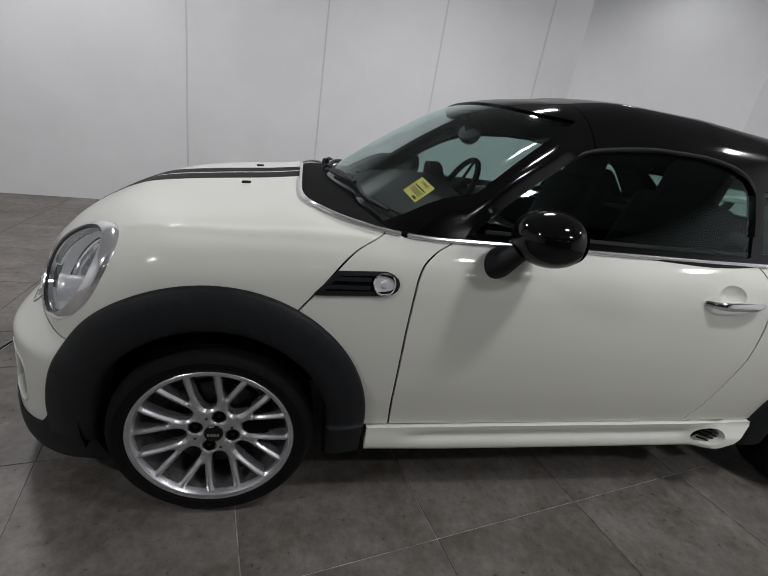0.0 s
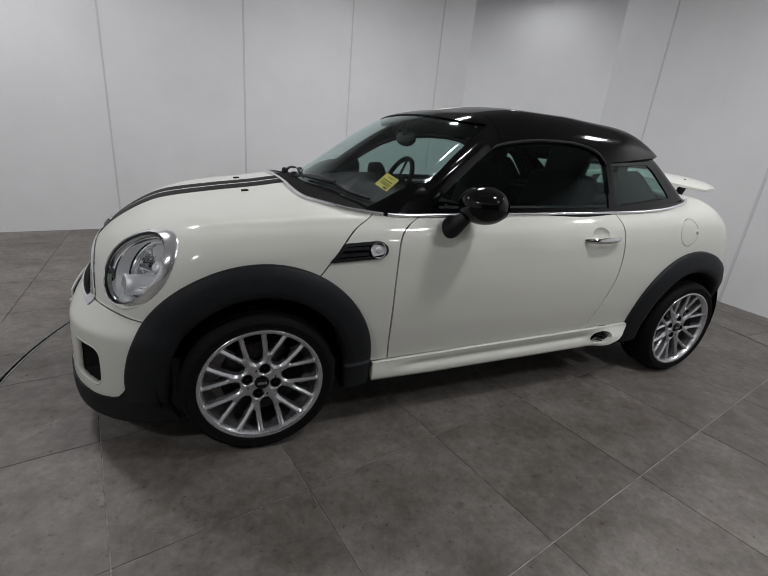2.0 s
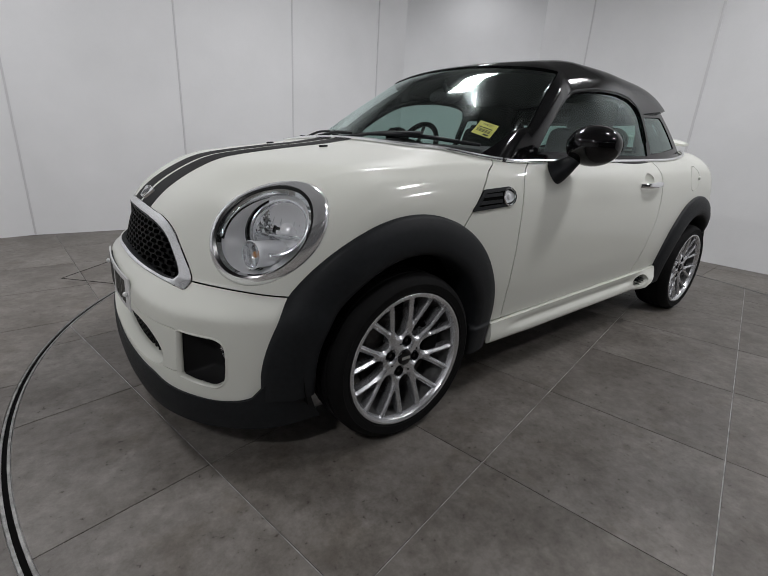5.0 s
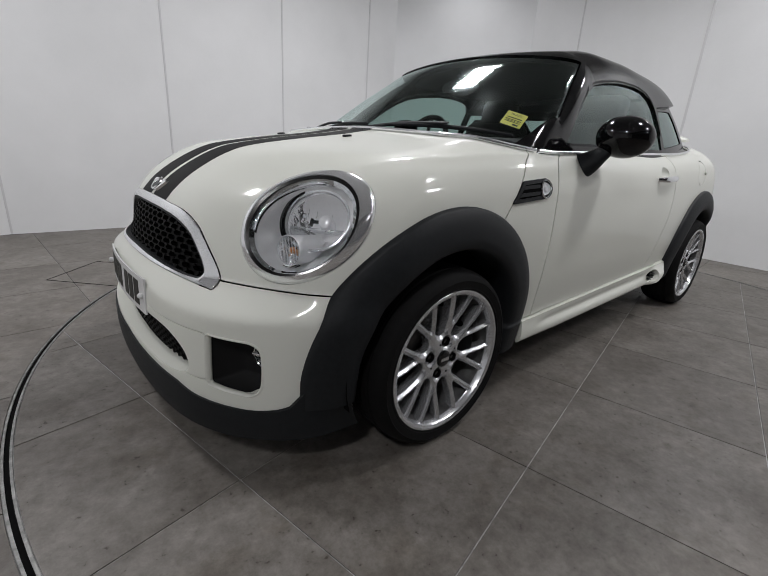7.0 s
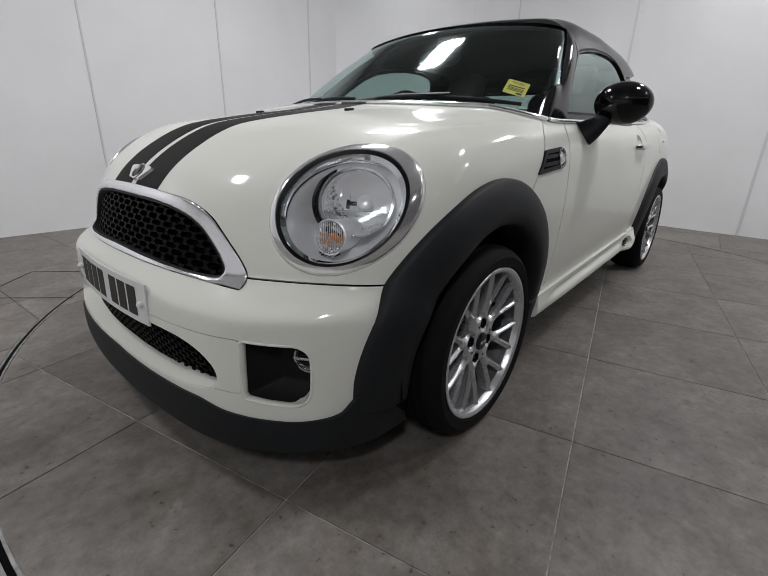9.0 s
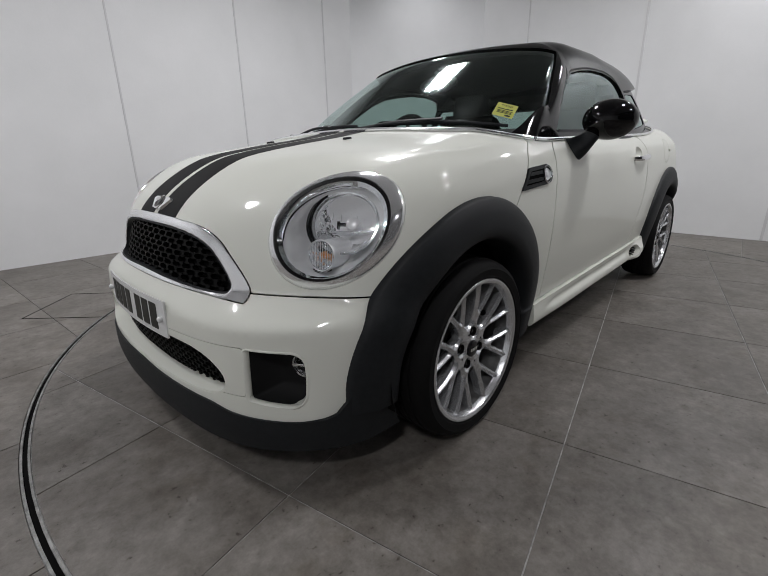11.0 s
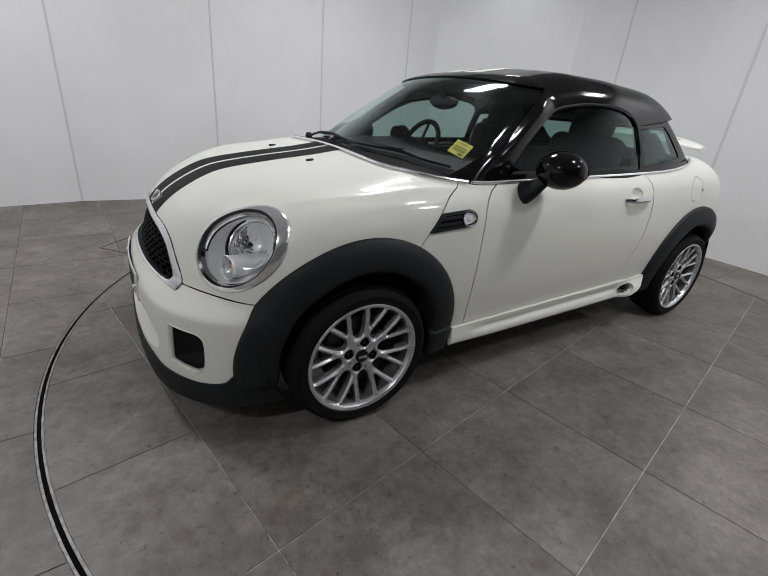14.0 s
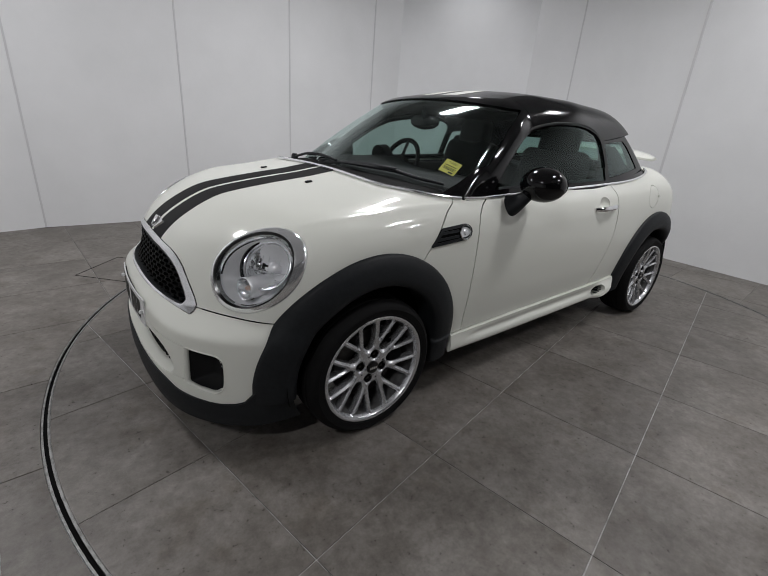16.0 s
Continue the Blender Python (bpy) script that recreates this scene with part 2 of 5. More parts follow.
def skin(f, lo, hi, h):
    """Triangles over the surface f = 0 in a box, about h in size."""
    axes = [np.arange(a, b + h, h) for a, b in zip(lo, hi)]
    gx, gy, gz = np.meshgrid(*axes, indexing="ij", sparse=True)
    v = f(gx + 0 * gy + 0 * gz, gy + 0 * gx + 0 * gz, gz + 0 * gx + 0 * gy)
    n = np.array(v.shape)
    inside = v < 0
    corner = [(i, j, k) for i in (0, 1) for j in (0, 1) for k in (0, 1)]
    count = sum(inside[i:n[0] - 1 + i, j:n[1] - 1 + j, k:n[2] - 1 + k].astype(int) for i, j, k in corner)
    act = (count > 0) & (count < 8)
    idx = -np.ones(act.shape, int)
    cells = np.argwhere(act)
    idx[act] = np.arange(len(cells))
    pos, cnt = np.zeros((len(cells), 3)), np.zeros(len(cells))
    for a in corner:
        for ax in range(3):
            if a[ax] == 0:
                b = list(a)
                b[ax] = 1
                ia, ib = cells + np.array(a), cells + np.array(b)
                va, vb = v[tuple(ia.T)], v[tuple(ib.T)]
                hit = (va < 0) != (vb < 0)
                t = np.where(hit, va / np.where(hit, va - vb, 1), 0)
                pos += np.where(hit[:, None], ia + (ib - ia) * t[:, None], 0)
                cnt += hit
    p = np.array(lo) + h * pos / cnt[:, None]
    tris = []
    for ax in range(3):
        b, c = (ax + 1) % 3, (ax + 2) % 3
        sl = [slice(None)] * 3
        sl[ax] = slice(0, n[ax] - 1)
        s2 = list(sl)
        s2[ax] = slice(1, n[ax])
        e = np.argwhere(inside[tuple(sl)] != inside[tuple(s2)])
        e = e[(e[:, b] > 0) & (e[:, c] > 0) & (e[:, b] < n[b] - 1) & (e[:, c] < n[c] - 1)]
        q = []
        for db, dc in ((-1, -1), (0, -1), (0, 0), (-1, 0)):
            o = e.copy()
            o[:, b] += db
            o[:, c] += dc
            q.append(idx[tuple(o.T)])
        q = np.stack(q, 1)
        flip = ~inside[tuple(e.T)]
        q[flip] = q[flip][:, ::-1]
        tris += [q[:, [0, 1, 2]], q[:, [0, 2, 3]]]
    return settle(f, p), np.concatenate(tris)


def split(mesh, s):
    """Cuts triangles along s = 0 (s for each vertex). Returns the parts with s below and above zero."""
    v, t = mesh
    s = np.where(np.abs(s) < 1e-6, 1e-6, s)
    neg = s < 0
    k = neg[t].sum(1)
    low, high = [t[k == 3]], [t[k == 0]]
    extra, made = [], {}
    a_low, a_high = [], []

    def mid(i, j):
        key = (i, j) if i < j else (j, i)
        if key not in made:
            made[key] = len(v) + len(extra)
            i, j = key
            extra.append(v[i] + (v[j] - v[i]) * (s[i] / (s[i] - s[j])))
        return made[key]

    for tri in t[(k > 0) & (k < 3)]:
        one = [i for i in range(3) if neg[tri[i]] == (neg[tri].sum() == 1)]
        i = one[0]
        a, b, c = int(tri[i]), int(tri[(i + 1) % 3]), int(tri[(i + 2) % 3])
        p, q = mid(a, b), mid(a, c)
        solo, pair = (a_low, a_high) if neg[a] else (a_high, a_low)
        solo.append((a, p, q))
        pair += [(p, b, c), (p, c, q)]
    vv = np.concatenate([v, np.array(extra).reshape(-1, 3)]) if extra else v
    out = []
    for whole, cut in ((low, a_low), (high, a_high)):
        tt = np.concatenate(whole + [np.array(cut, int).reshape(-1, 3)])
        used, inv = np.unique(tt, return_inverse=True)
        out.append((vv[used], inv.reshape(-1, 3)))
    return out


def below(mesh, fun):
    return split(mesh, fun(*mesh[0].T))[0]


def above(mesh, fun):
    return split(mesh, fun(*mesh[0].T))[1]


def panel(name, mesh, f, material, parent=None, label="", lift=0.0, depth=0.012, ends=True, own=False, shade=None, **tags):
    """A sheet of the surface f as one object, its open edges turned inwards so that it has thickness."""
    v, t = mesh
    if len(t) == 0:
        return None
    g = unit(gradient(f, v))
    v = v + g * np.reshape(lift, (-1, 1))
    if shade is not None:
        g = unit(gradient(shade, mesh[0]))
    if own:
        face = np.cross(v[t[:, 1]] - v[t[:, 0]], v[t[:, 2]] - v[t[:, 0]])
        acc = np.zeros_like(v)
        for i in range(3):
            np.add.at(acc, t[:, i], face)
        acc = unit(acc)
        g = acc * np.sign((acc * g).sum(1).mean())
    e = np.sort(np.concatenate([t[:, [0, 1]], t[:, [1, 2]], t[:, [2, 0]]]), axis=1)
    d = np.concatenate([t[:, [0, 1]], t[:, [1, 2]], t[:, [2, 0]]])
    _, first, num = np.unique(e, axis=0, return_index=True, return_counts=True)
    rim = d[first[num == 1]]
    verts, norms, faces = [v], [g], [t]
    if ends and depth and len(rim):
        a, b = rim[:, 0], rim[:, 1]
        way = unit(np.cross(v[b] - v[a], (g[a] + g[b]) / 2))
        o = len(v)
        m = len(rim)
        verts += [v[a], v[b], v[b] - g[b] * depth, v[a] - g[a] * depth]
        norms += [way] * 4
        i = np.arange(m)
        faces += [np.stack([o + i + m, o + i, o + i + 3 * m], 1), np.stack([o + i + m, o + i + 3 * m, o + i + 2 * m], 1)]
    return link(name, raw(name, np.concatenate(verts), np.concatenate(faces), material, np.concatenate(norms)), parent, label, **tags)


def polygon(px, pz, pts):
    """Signed distance to a closed outline, below zero inside."""
    px, pz = np.asarray(px, float), np.asarray(pz, float)
    best = np.full(px.shape, 1e9)
    ins = np.zeros(px.shape, bool)
    for (ax, az), (bx, bz) in zip(pts, pts[1:] + pts[:1]):
        ex, ez = bx - ax, bz - az
        wx, wz = px - ax, pz - az
        t = np.clip((wx * ex + wz * ez) / (ex * ex + ez * ez + 1e-12), 0, 1)
        best = np.minimum(best, (wx - ex * t) ** 2 + (wz - ez * t) ** 2)
        cross = ((az > pz) != (bz > pz)) & (px < ax + ex * (pz - az) / (ez if abs(ez) > 1e-9 else 1e-9))
        ins ^= cross
    return np.where(ins, -1, 1) * np.sqrt(best)


def curve_points(pts, n):
    """n points along a smooth curve through a few."""
    p = np.array(pts, float)
    d = np.concatenate([[0], np.cumsum(np.linalg.norm(np.diff(p, axis=0), axis=1))])
    s = np.linspace(0, d[-1], n)
    return np.stack([spline(s, list(zip(d, p[:, i]))) for i in range(p.shape[1])], 1)


def tube(bm, path, radius, sides=10, closed=False, flat=None, taper=None):
    """Sweeps a round section (flat: (width, height, up vector)) along points."""
    p = np.array(path, float)
    n = len(p)
    tan = unit(np.roll(p, -1, 0) - np.roll(p, 1, 0)) if closed else unit(np.gradient(p, axis=0))
    up = np.array(flat[2] if flat else (0, 0, 1), float)
    rings = []
    for i in range(n):
        u = up - tan[i] * (up @ tan[i])
        if np.linalg.norm(u) < 1e-3:
            u = np.array([0, 1.0, 0]) - tan[i] * tan[i][1]
        u = u / np.linalg.norm(u)
        w = np.cross(tan[i], u)
        k = taper[i] if taper is not None else 1.0
        a, b = (flat[0] / 2, flat[1] / 2) if flat else (radius, radius)
        rings.append([bm.verts.new(p[i] + k * (w * a * math.cos(q) + u * b * math.sin(q))) for q in (2 * math.pi * j / sides for j in range(sides))])
    for i in range(n if closed else n - 1):
        r, s = rings[i], rings[(i + 1) % n]
        for j in range(sides):
            bm.faces.new((r[j], r[(j + 1) % sides], s[(j + 1) % sides], s[j]))
    if not closed:
        bm.faces.new(rings[0][::-1])
        bm.faces.new(rings[-1])
    return bm


def box(bm, size, at=(0, 0, 0), bevel=0.0, turn=None, segments=2):
    m = Matrix.Translation(at) @ (turn.to_4x4() if turn else Matrix()) @ Matrix.Diagonal((*size, 1))
    made = bmesh.ops.create_cube(bm, size=1, matrix=m)["verts"]
    if bevel:
        edges = list({e for v in made for e in v.link_edges})
        bmesh.ops.bevel(bm, geom=edges, offset=bevel, segments=segments, affect="EDGES", profile=0.5)
    return bm


def lathe(bm, profile, axis_m, steps=48, closed=False):
    """Turns (radius, height) pairs round z of axis_m."""
    rings = []
    for r, h in profile:
        if r < 1e-6:
            rings.append([bm.verts.new(axis_m @ Vector((0, 0, h)))])
        else:
            rings.append([bm.verts.new(axis_m @ Vector((r * math.cos(2 * math.pi * i / steps), r * math.sin(2 * math.pi * i / steps), h))) for i in range(steps)])
    pairs = list(zip(rings, rings[1:])) + ([(rings[-1], rings[0])] if closed else [])
    for a, b in pairs:
        for i in range(steps):
            j = (i + 1) % steps
            q = [a[i % len(a)], a[j % len(a)], b[j % len(b)], b[i % len(b)]]
            q = list(dict.fromkeys(q))
            if len(q) > 2:
                bm.faces.new(q)
    return bm


def axes_at(origin, z_way, x_way=(1, 0, 0)):
    z = Vector(z_way).normalized()
    x = Vector(x_way) - z * Vector(x_way).dot(z)
    x.normalize()
    y = z.cross(x)
    return Matrix(((x.x, y.x, z.x, origin[0]), (x.y, y.y, z.y, origin[1]), (x.z, y.z, z.z, origin[2]), (0, 0, 0, 1)))


# ---- the studio ----
TABLE = (1.35, -0.182)
RING = 2.442
HALL = -4.4
WALLS = [(-1.05, 3.28), (3.25, 3.28)] + [(3.25 + 1.27 * math.sin(a), 2.01 + 1.27 * math.cos(a)) for a in (radians(7.5 * i) for i in range(1, 12))] + [
    (4.52, 2.01), (4.52, HALL), (4.52, -6.8), (-4.6, -6.8), (-4.6, HALL), (-4.6, 2.3), (-3.4, 2.72)]


def studio_walls():
    n = len(WALLS)
    area = sum(a[0] * b[1] - b[0] * a[1] for a, b in zip(WALLS, WALLS[1:] + WALLS[:1]))
    groups = [("wall_back", list(range(0, 1))), ("wall_corner", list(range(1, 13))), ("wall_right", [13, 14]), ("wall_hall", [15]), ("wall_left", [16, 17, 18]), ("wall_bend", [19])]
    for name, legs in groups:
        v, f = [], []
        for i in [i % n for i in legs] + [(legs[-1] + 1) % n]:
            p, a, b = Vector(WALLS[i]), Vector(WALLS[i - 1]), Vector(WALLS[(i + 1) % n])
            t = ((p - a).normalized() + (b - p).normalized()).normalized()
            out = Vector((t.y, -t.x)) * (1 if area > 0 else -1)
            q = p + out * 0.12
            v += [(p.x, p.y, 0), (p.x, p.y, CEILING), (q.x, q.y, CEILING), (q.x, q.y, 0)]
        for k in range(len(legs)):
            a, b = 4 * k, 4 * k + 4
            f += [(a, a + 1, b + 1, b), (a + 2, a + 3, b + 3, b + 2), (a + 1, a + 2, b + 2, b + 1)]
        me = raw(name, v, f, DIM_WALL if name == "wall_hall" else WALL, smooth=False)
        bm = bmesh.new()
        bm.from_mesh(me)
        bmesh.ops.recalc_face_normals(bm, faces=bm.faces[:])
        if name == "wall_corner":
            for g in bm.faces:
                g.smooth = True
        bm.to_mesh(me)
        bm.free()
        link(name, me, None, "unseen wall of the hall behind, near-black to look unlit" if name == "wall_hall" else "smooth white painted studio wall panels", category="wall", kind="structure")


def wall_joint(a, b, width=0.016, deep=0.006):
    """A raised filler strip up a wall between two panels."""
    bm = bmesh.new()
    d = (Vector(b) - Vector(a))
    box(bm, (width, deep * 2, CEILING - 0.01), (0, 0, CEILING / 2), 0.0015)
    me = bpy.data.meshes.new("trim")
    bm.to_mesh(me)
    bm.free()
    me.materials.append(SEAM)
    ob = link("trim", me, None, "thin vertical joint between white wall panels", category="wall joint", kind="structure")
    ob.matrix_basis = pose(a[0], a[1], 0, 0, 0, math.degrees(math.atan2(d.y, d.x)))


def ceiling():
    hall = [(4.52, HALL), (4.52, -6.8), (-4.6, -6.8), (-4.6, HALL)]
    studio = [p for p in WALLS if p[1] > HALL - 0.01]
    for name, outline, material, label in (("ceiling", studio, CEILING_PAINT, "plain grey studio ceiling"), ("ceiling_hall", hall, DIM_WALL, "unseen ceiling of the hall behind, near-black to look unlit")):
        bm = bmesh.new()
        for z in (CEILING, CEILING + 0.12):
            bm.faces.new([bm.verts.new((x, y, z)) for x, y in outline])
        me = bpy.data.meshes.new(name)
        bm.to_mesh(me)
        bm.free()
        me.materials.append(material)
        link(name, me, None, label, category="ceiling", kind="structure")


def ceiling_lamp(x, y, w, d, watts):
    top = tagged(new("ceiling_light"), "white rectangular ceiling light panel", "ceiling light", "studio ceiling lights")
    top.location = (x, y, CEILING)
    bm = bmesh.new()
    for sx, sy, px, py in ((w + 0.06, 0.03, 0, d / 2 + 0.015), (w + 0.06, 0.03, 0, -d / 2 - 0.015), (0.03, d, w / 2 + 0.015, 0), (0.03, d, -w / 2 - 0.015, 0)):
        box(bm, (sx, sy, 0.05), (px, py, -0.025))
    part("frame", bm, WHITE_PLASTIC, top)
    lamp = new("lamp", bpy.data.lights.new("lamp", "AREA"))
    lamp.data.shape, lamp.data.size, lamp.data.size_y = "RECTANGLE", w, d
    lamp.data.energy, lamp.data.color = watts, (1.005, 0.995, 1.02)
    lamp.location = (x, y, CEILING - 0.06)
    bm = bmesh.new()
    box(bm, (w, d, 0.012), (0, 0, -0.03))
    m = shader("light_panel", (0.9, 0.9, 0.9), 0.5)
    b = m.node_tree.nodes["Principled BSDF"]
    b.inputs["Emission Color"].default_value = (0.98, 0.995, 1.0, 1)
    b.inputs["Emission Strength"].default_value = 1.0
    part("diffuser", bm, m, top)


studio_walls()
ceiling()
for x in (-1.05, 0.325, 1.575, 2.79):
    wall_joint((x, 3.279), (x + 1, 3.279))
for y in (1.36, 0.035, -1.3, -2.6, -3.9):
    wall_joint((4.519, y), (4.519, y + 1), 0.024 if y < 1 else 0.016)
for lamp_row in LAMPS:
    ceiling_lamp(*lamp_row)


# ---- the car ----
WHEEL_F, WHEEL_R, WHEEL_Z = 0.0, 2.467, 0.293
ARCH = {"f": (0.006, 0.325), "r": (2.44, 0.33)}
car = tagged(new("car"), "two-door coupe in creamy white with black roof, stripes and wheel arches", "car")


def cabin_hole(x, y, z):
    a = np.abs(y)
    return 0.16 * ((a / 0.733) ** 8 + (np.clip(0.62 - x, 0, 9) / 0.43) ** 2.2 + (np.clip(x - 1.75, 0, 9) / 0.80) ** 2.6 - 1)


def arch_cut(x, y, z, r=0.395):
    f = np.hypot(x - ARCH["f"][0], z - ARCH["f"][1])
    b = np.hypot(x - ARCH["r"][0], z - ARCH["r"][1])
    return np.minimum(f, b) - r


HL_AT, HL_OUT = Vector((-0.382, -0.637, 0.708)), Vector((-0.673, -0.485, 0.558)).normalized()
HL_U = Vector((0.739, -0.466, 0.486))


def lamp_hole(x, y, z, grow=0.0):
    """Ellipse round the left and right headlamp axes."""
    m = axes_at(HL_AT, HL_OUT, HL_U)
    p = np.stack([x, -np.abs(y), z], -1) - np.array(HL_AT)
    u, v, w = (p @ np.array(m.col[i][:3]) for i in range(3))
    s = (np.hypot(u / (0.1872 + grow), v / (0.1437 + grow)) - 1) * 0.15
    return np.where(np.abs(w) > 0.25, 1.0, s)


GRILLE = [(0.0, 0.690), (0.22, 0.684), (0.34, 0.657), (0.40, 0.605), (0.432, 0.563), (0.425, 0.555), (0.31, 0.560), (0.15, 0.570), (0.0, 0.575)]
INTAKE = [(0.0, 0.392), (0.33, 0.402), (0.42, 0.388), (0.472, 0.357), (0.486, 0.325), (0.468, 0.302), (0.36, 0.290), (0.0, 0.286)]
FOG = [(0.548, 0.420), (0.548, 0.433), (0.560, 0.433), (0.610, 0.431), (0.676, 0.430), (0.682, 0.36), (0.676, 0.276), (0.605, 0.281), (0.562, 0.288), (0.550, 0.290), (0.5495, 0.303)]


def rounded(pts, n):
    """The outline with its corners eased."""
    for _ in range(n):
        pts = [q for a, b in zip(pts, pts[1:] + pts[:1]) for q in ((0.75 * a[0] + 0.25 * b[0], 0.75 * a[1] + 0.25 * b[1]), (0.25 * a[0] + 0.75 * b[0], 0.25 * a[1] + 0.75 * b[1]))]
    return pts


def mirrored(half):
    return rounded(half + [(-y, z) for y, z in half[::-1] if y > 0], 2)


OUTER = mirrored(GRILLE[:4] + [(0.446, 0.558), (0.462, 0.528), (0.444, 0.522), (0.31, 0.545), (0.0, 0.56)])
GRILLE, INTAKE, FOG = mirrored(GRILLE), mirrored(INTAKE), rounded(FOG, 3)
FRAME_WIDE = 0.035


def frame_edge(y, z):
    """Below zero inside the outline of the chrome frame, which has a straight lower edge."""
    return np.maximum(polygon(y, z, OUTER) - FRAME_WIDE - 0.011 * np.clip((np.abs(y) - 0.2) / 0.2, 0, 1), 0.547 - 0.07 * y * y - z)


def grille_hole(x, y, z):
    return np.where(x < -0.3, frame_edge(y, z), 1.0)


def intake_hole(x, y, z):
    return np.where(x < -0.3, polygon(y, z, INTAKE) - 0.012, 1.0)


def fog_hole(x, y, z):
    return np.where(x < -0.3, polygon(np.abs(y), z, FOG), 1.0)


def seam_bumper(x, y, z):
    return z - 0.553


def seam_bonnet(x, y, z):
    return x - spline(z, [(0.60, 0.13), (0.70, 0.20), (0.79, 0.27), (0.88, 0.345), (0.935, 0.44), (1.0, 0.56)])


def seam_door_front(x, y, z):
    return x - spline(z, [(0.2, 0.538), (0.32, 0.533), (0.44, 0.525), (0.65, 0.523), (0.73, 0.526), (0.822, 0.533), (0.864, 0.545), (0.90, 0.58), (0.925, 0.63), (0.96, 0.72)])


def seam_door_back(x, y, z):
    return x - spline(z, [(0.2, 1.60), (0.36, 1.68), (0.44, 1.72), (0.561, 1.765), (0.662, 1.796), (0.755, 1.802), (0.843, 1.794), (0.921, 1.780), (0.958, 1.765), (1.0, 1.70)])


def sill_line(x, y, z):
    return z - 0.313 - 0.034 * (x - 0.47)


def lip_line(x, y, z):
    """Below zero: the black lower lip of the front bumper."""
    a = np.abs(y)
    return np.where(x < 0.2, z - spline(a, [(0.0, 0.268), (0.23, 0.263), (0.42, 0.263), (0.51, 0.248), (0.60, 0.241), (0.66, 0.239), (0.697, 0.243), (0.719, 0.253), (0.730, 0.274), (0.738, 0.292), (0.744, 0.308), (0.752, 0.296), (0.765, 0.28)]), z - 0.19)


def side_y(x, z, f=None):
    """Half width of the body at points (x, z)."""
    f = f or body
    lo, hi = np.zeros(np.shape(x)), np.ones(np.shape(x))
    for _ in range(26):
        mid = (lo + hi) / 2
        ins = f(x, mid, z) < 0
        lo, hi = np.where(ins, mid, lo), np.where(ins, hi, mid)
    return lo


def front_x(y, z, f=None):
    f = f or body
    lo, hi = np.full(np.shape(y), -1.0), np.full(np.shape(y), 1.0)
    for _ in range(26):
        mid = (lo + hi) / 2
        ins = f(mid, y, z) < 0
        hi, lo = np.where(ins, mid, hi), np.where(ins, lo, mid)
    return hi


def top_z(x, y, f=None):
    f = f or body
    lo, hi = np.full(np.shape(x), 0.5), np.full(np.shape(x), 1.6)
    for _ in range(26):
        mid = (lo + hi) / 2
        ins = f(x, y, mid) < 0
        lo, hi = np.where(ins, mid, lo), np.where(ins, hi, mid)
    return lo


def patch(fun, a0, a1, b0, b1, h):
    """A fine sheet over two coordinates, the third found by fun(a, b) -> points."""
    na, nb = max(2, int((a1 - a0) / h)), max(2, int((b1 - b0) / h))
    a, b = np.meshgrid(np.linspace(a0, a1, na), np.linspace(b0, b1, nb), indexing="ij")
    v = fun(a.ravel(), b.ravel())
    i = np.arange(na * nb).reshape(na, nb)
    q = [i[:-1, :-1].ravel(), i[1:, :-1].ravel(), i[1:, 1:].ravel(), i[:-1, 1:].ravel()]
    return v, np.concatenate([np.stack([q[0], q[1], q[2]], 1), np.stack([q[0], q[2], q[3]], 1)])


GAP = 0.0035


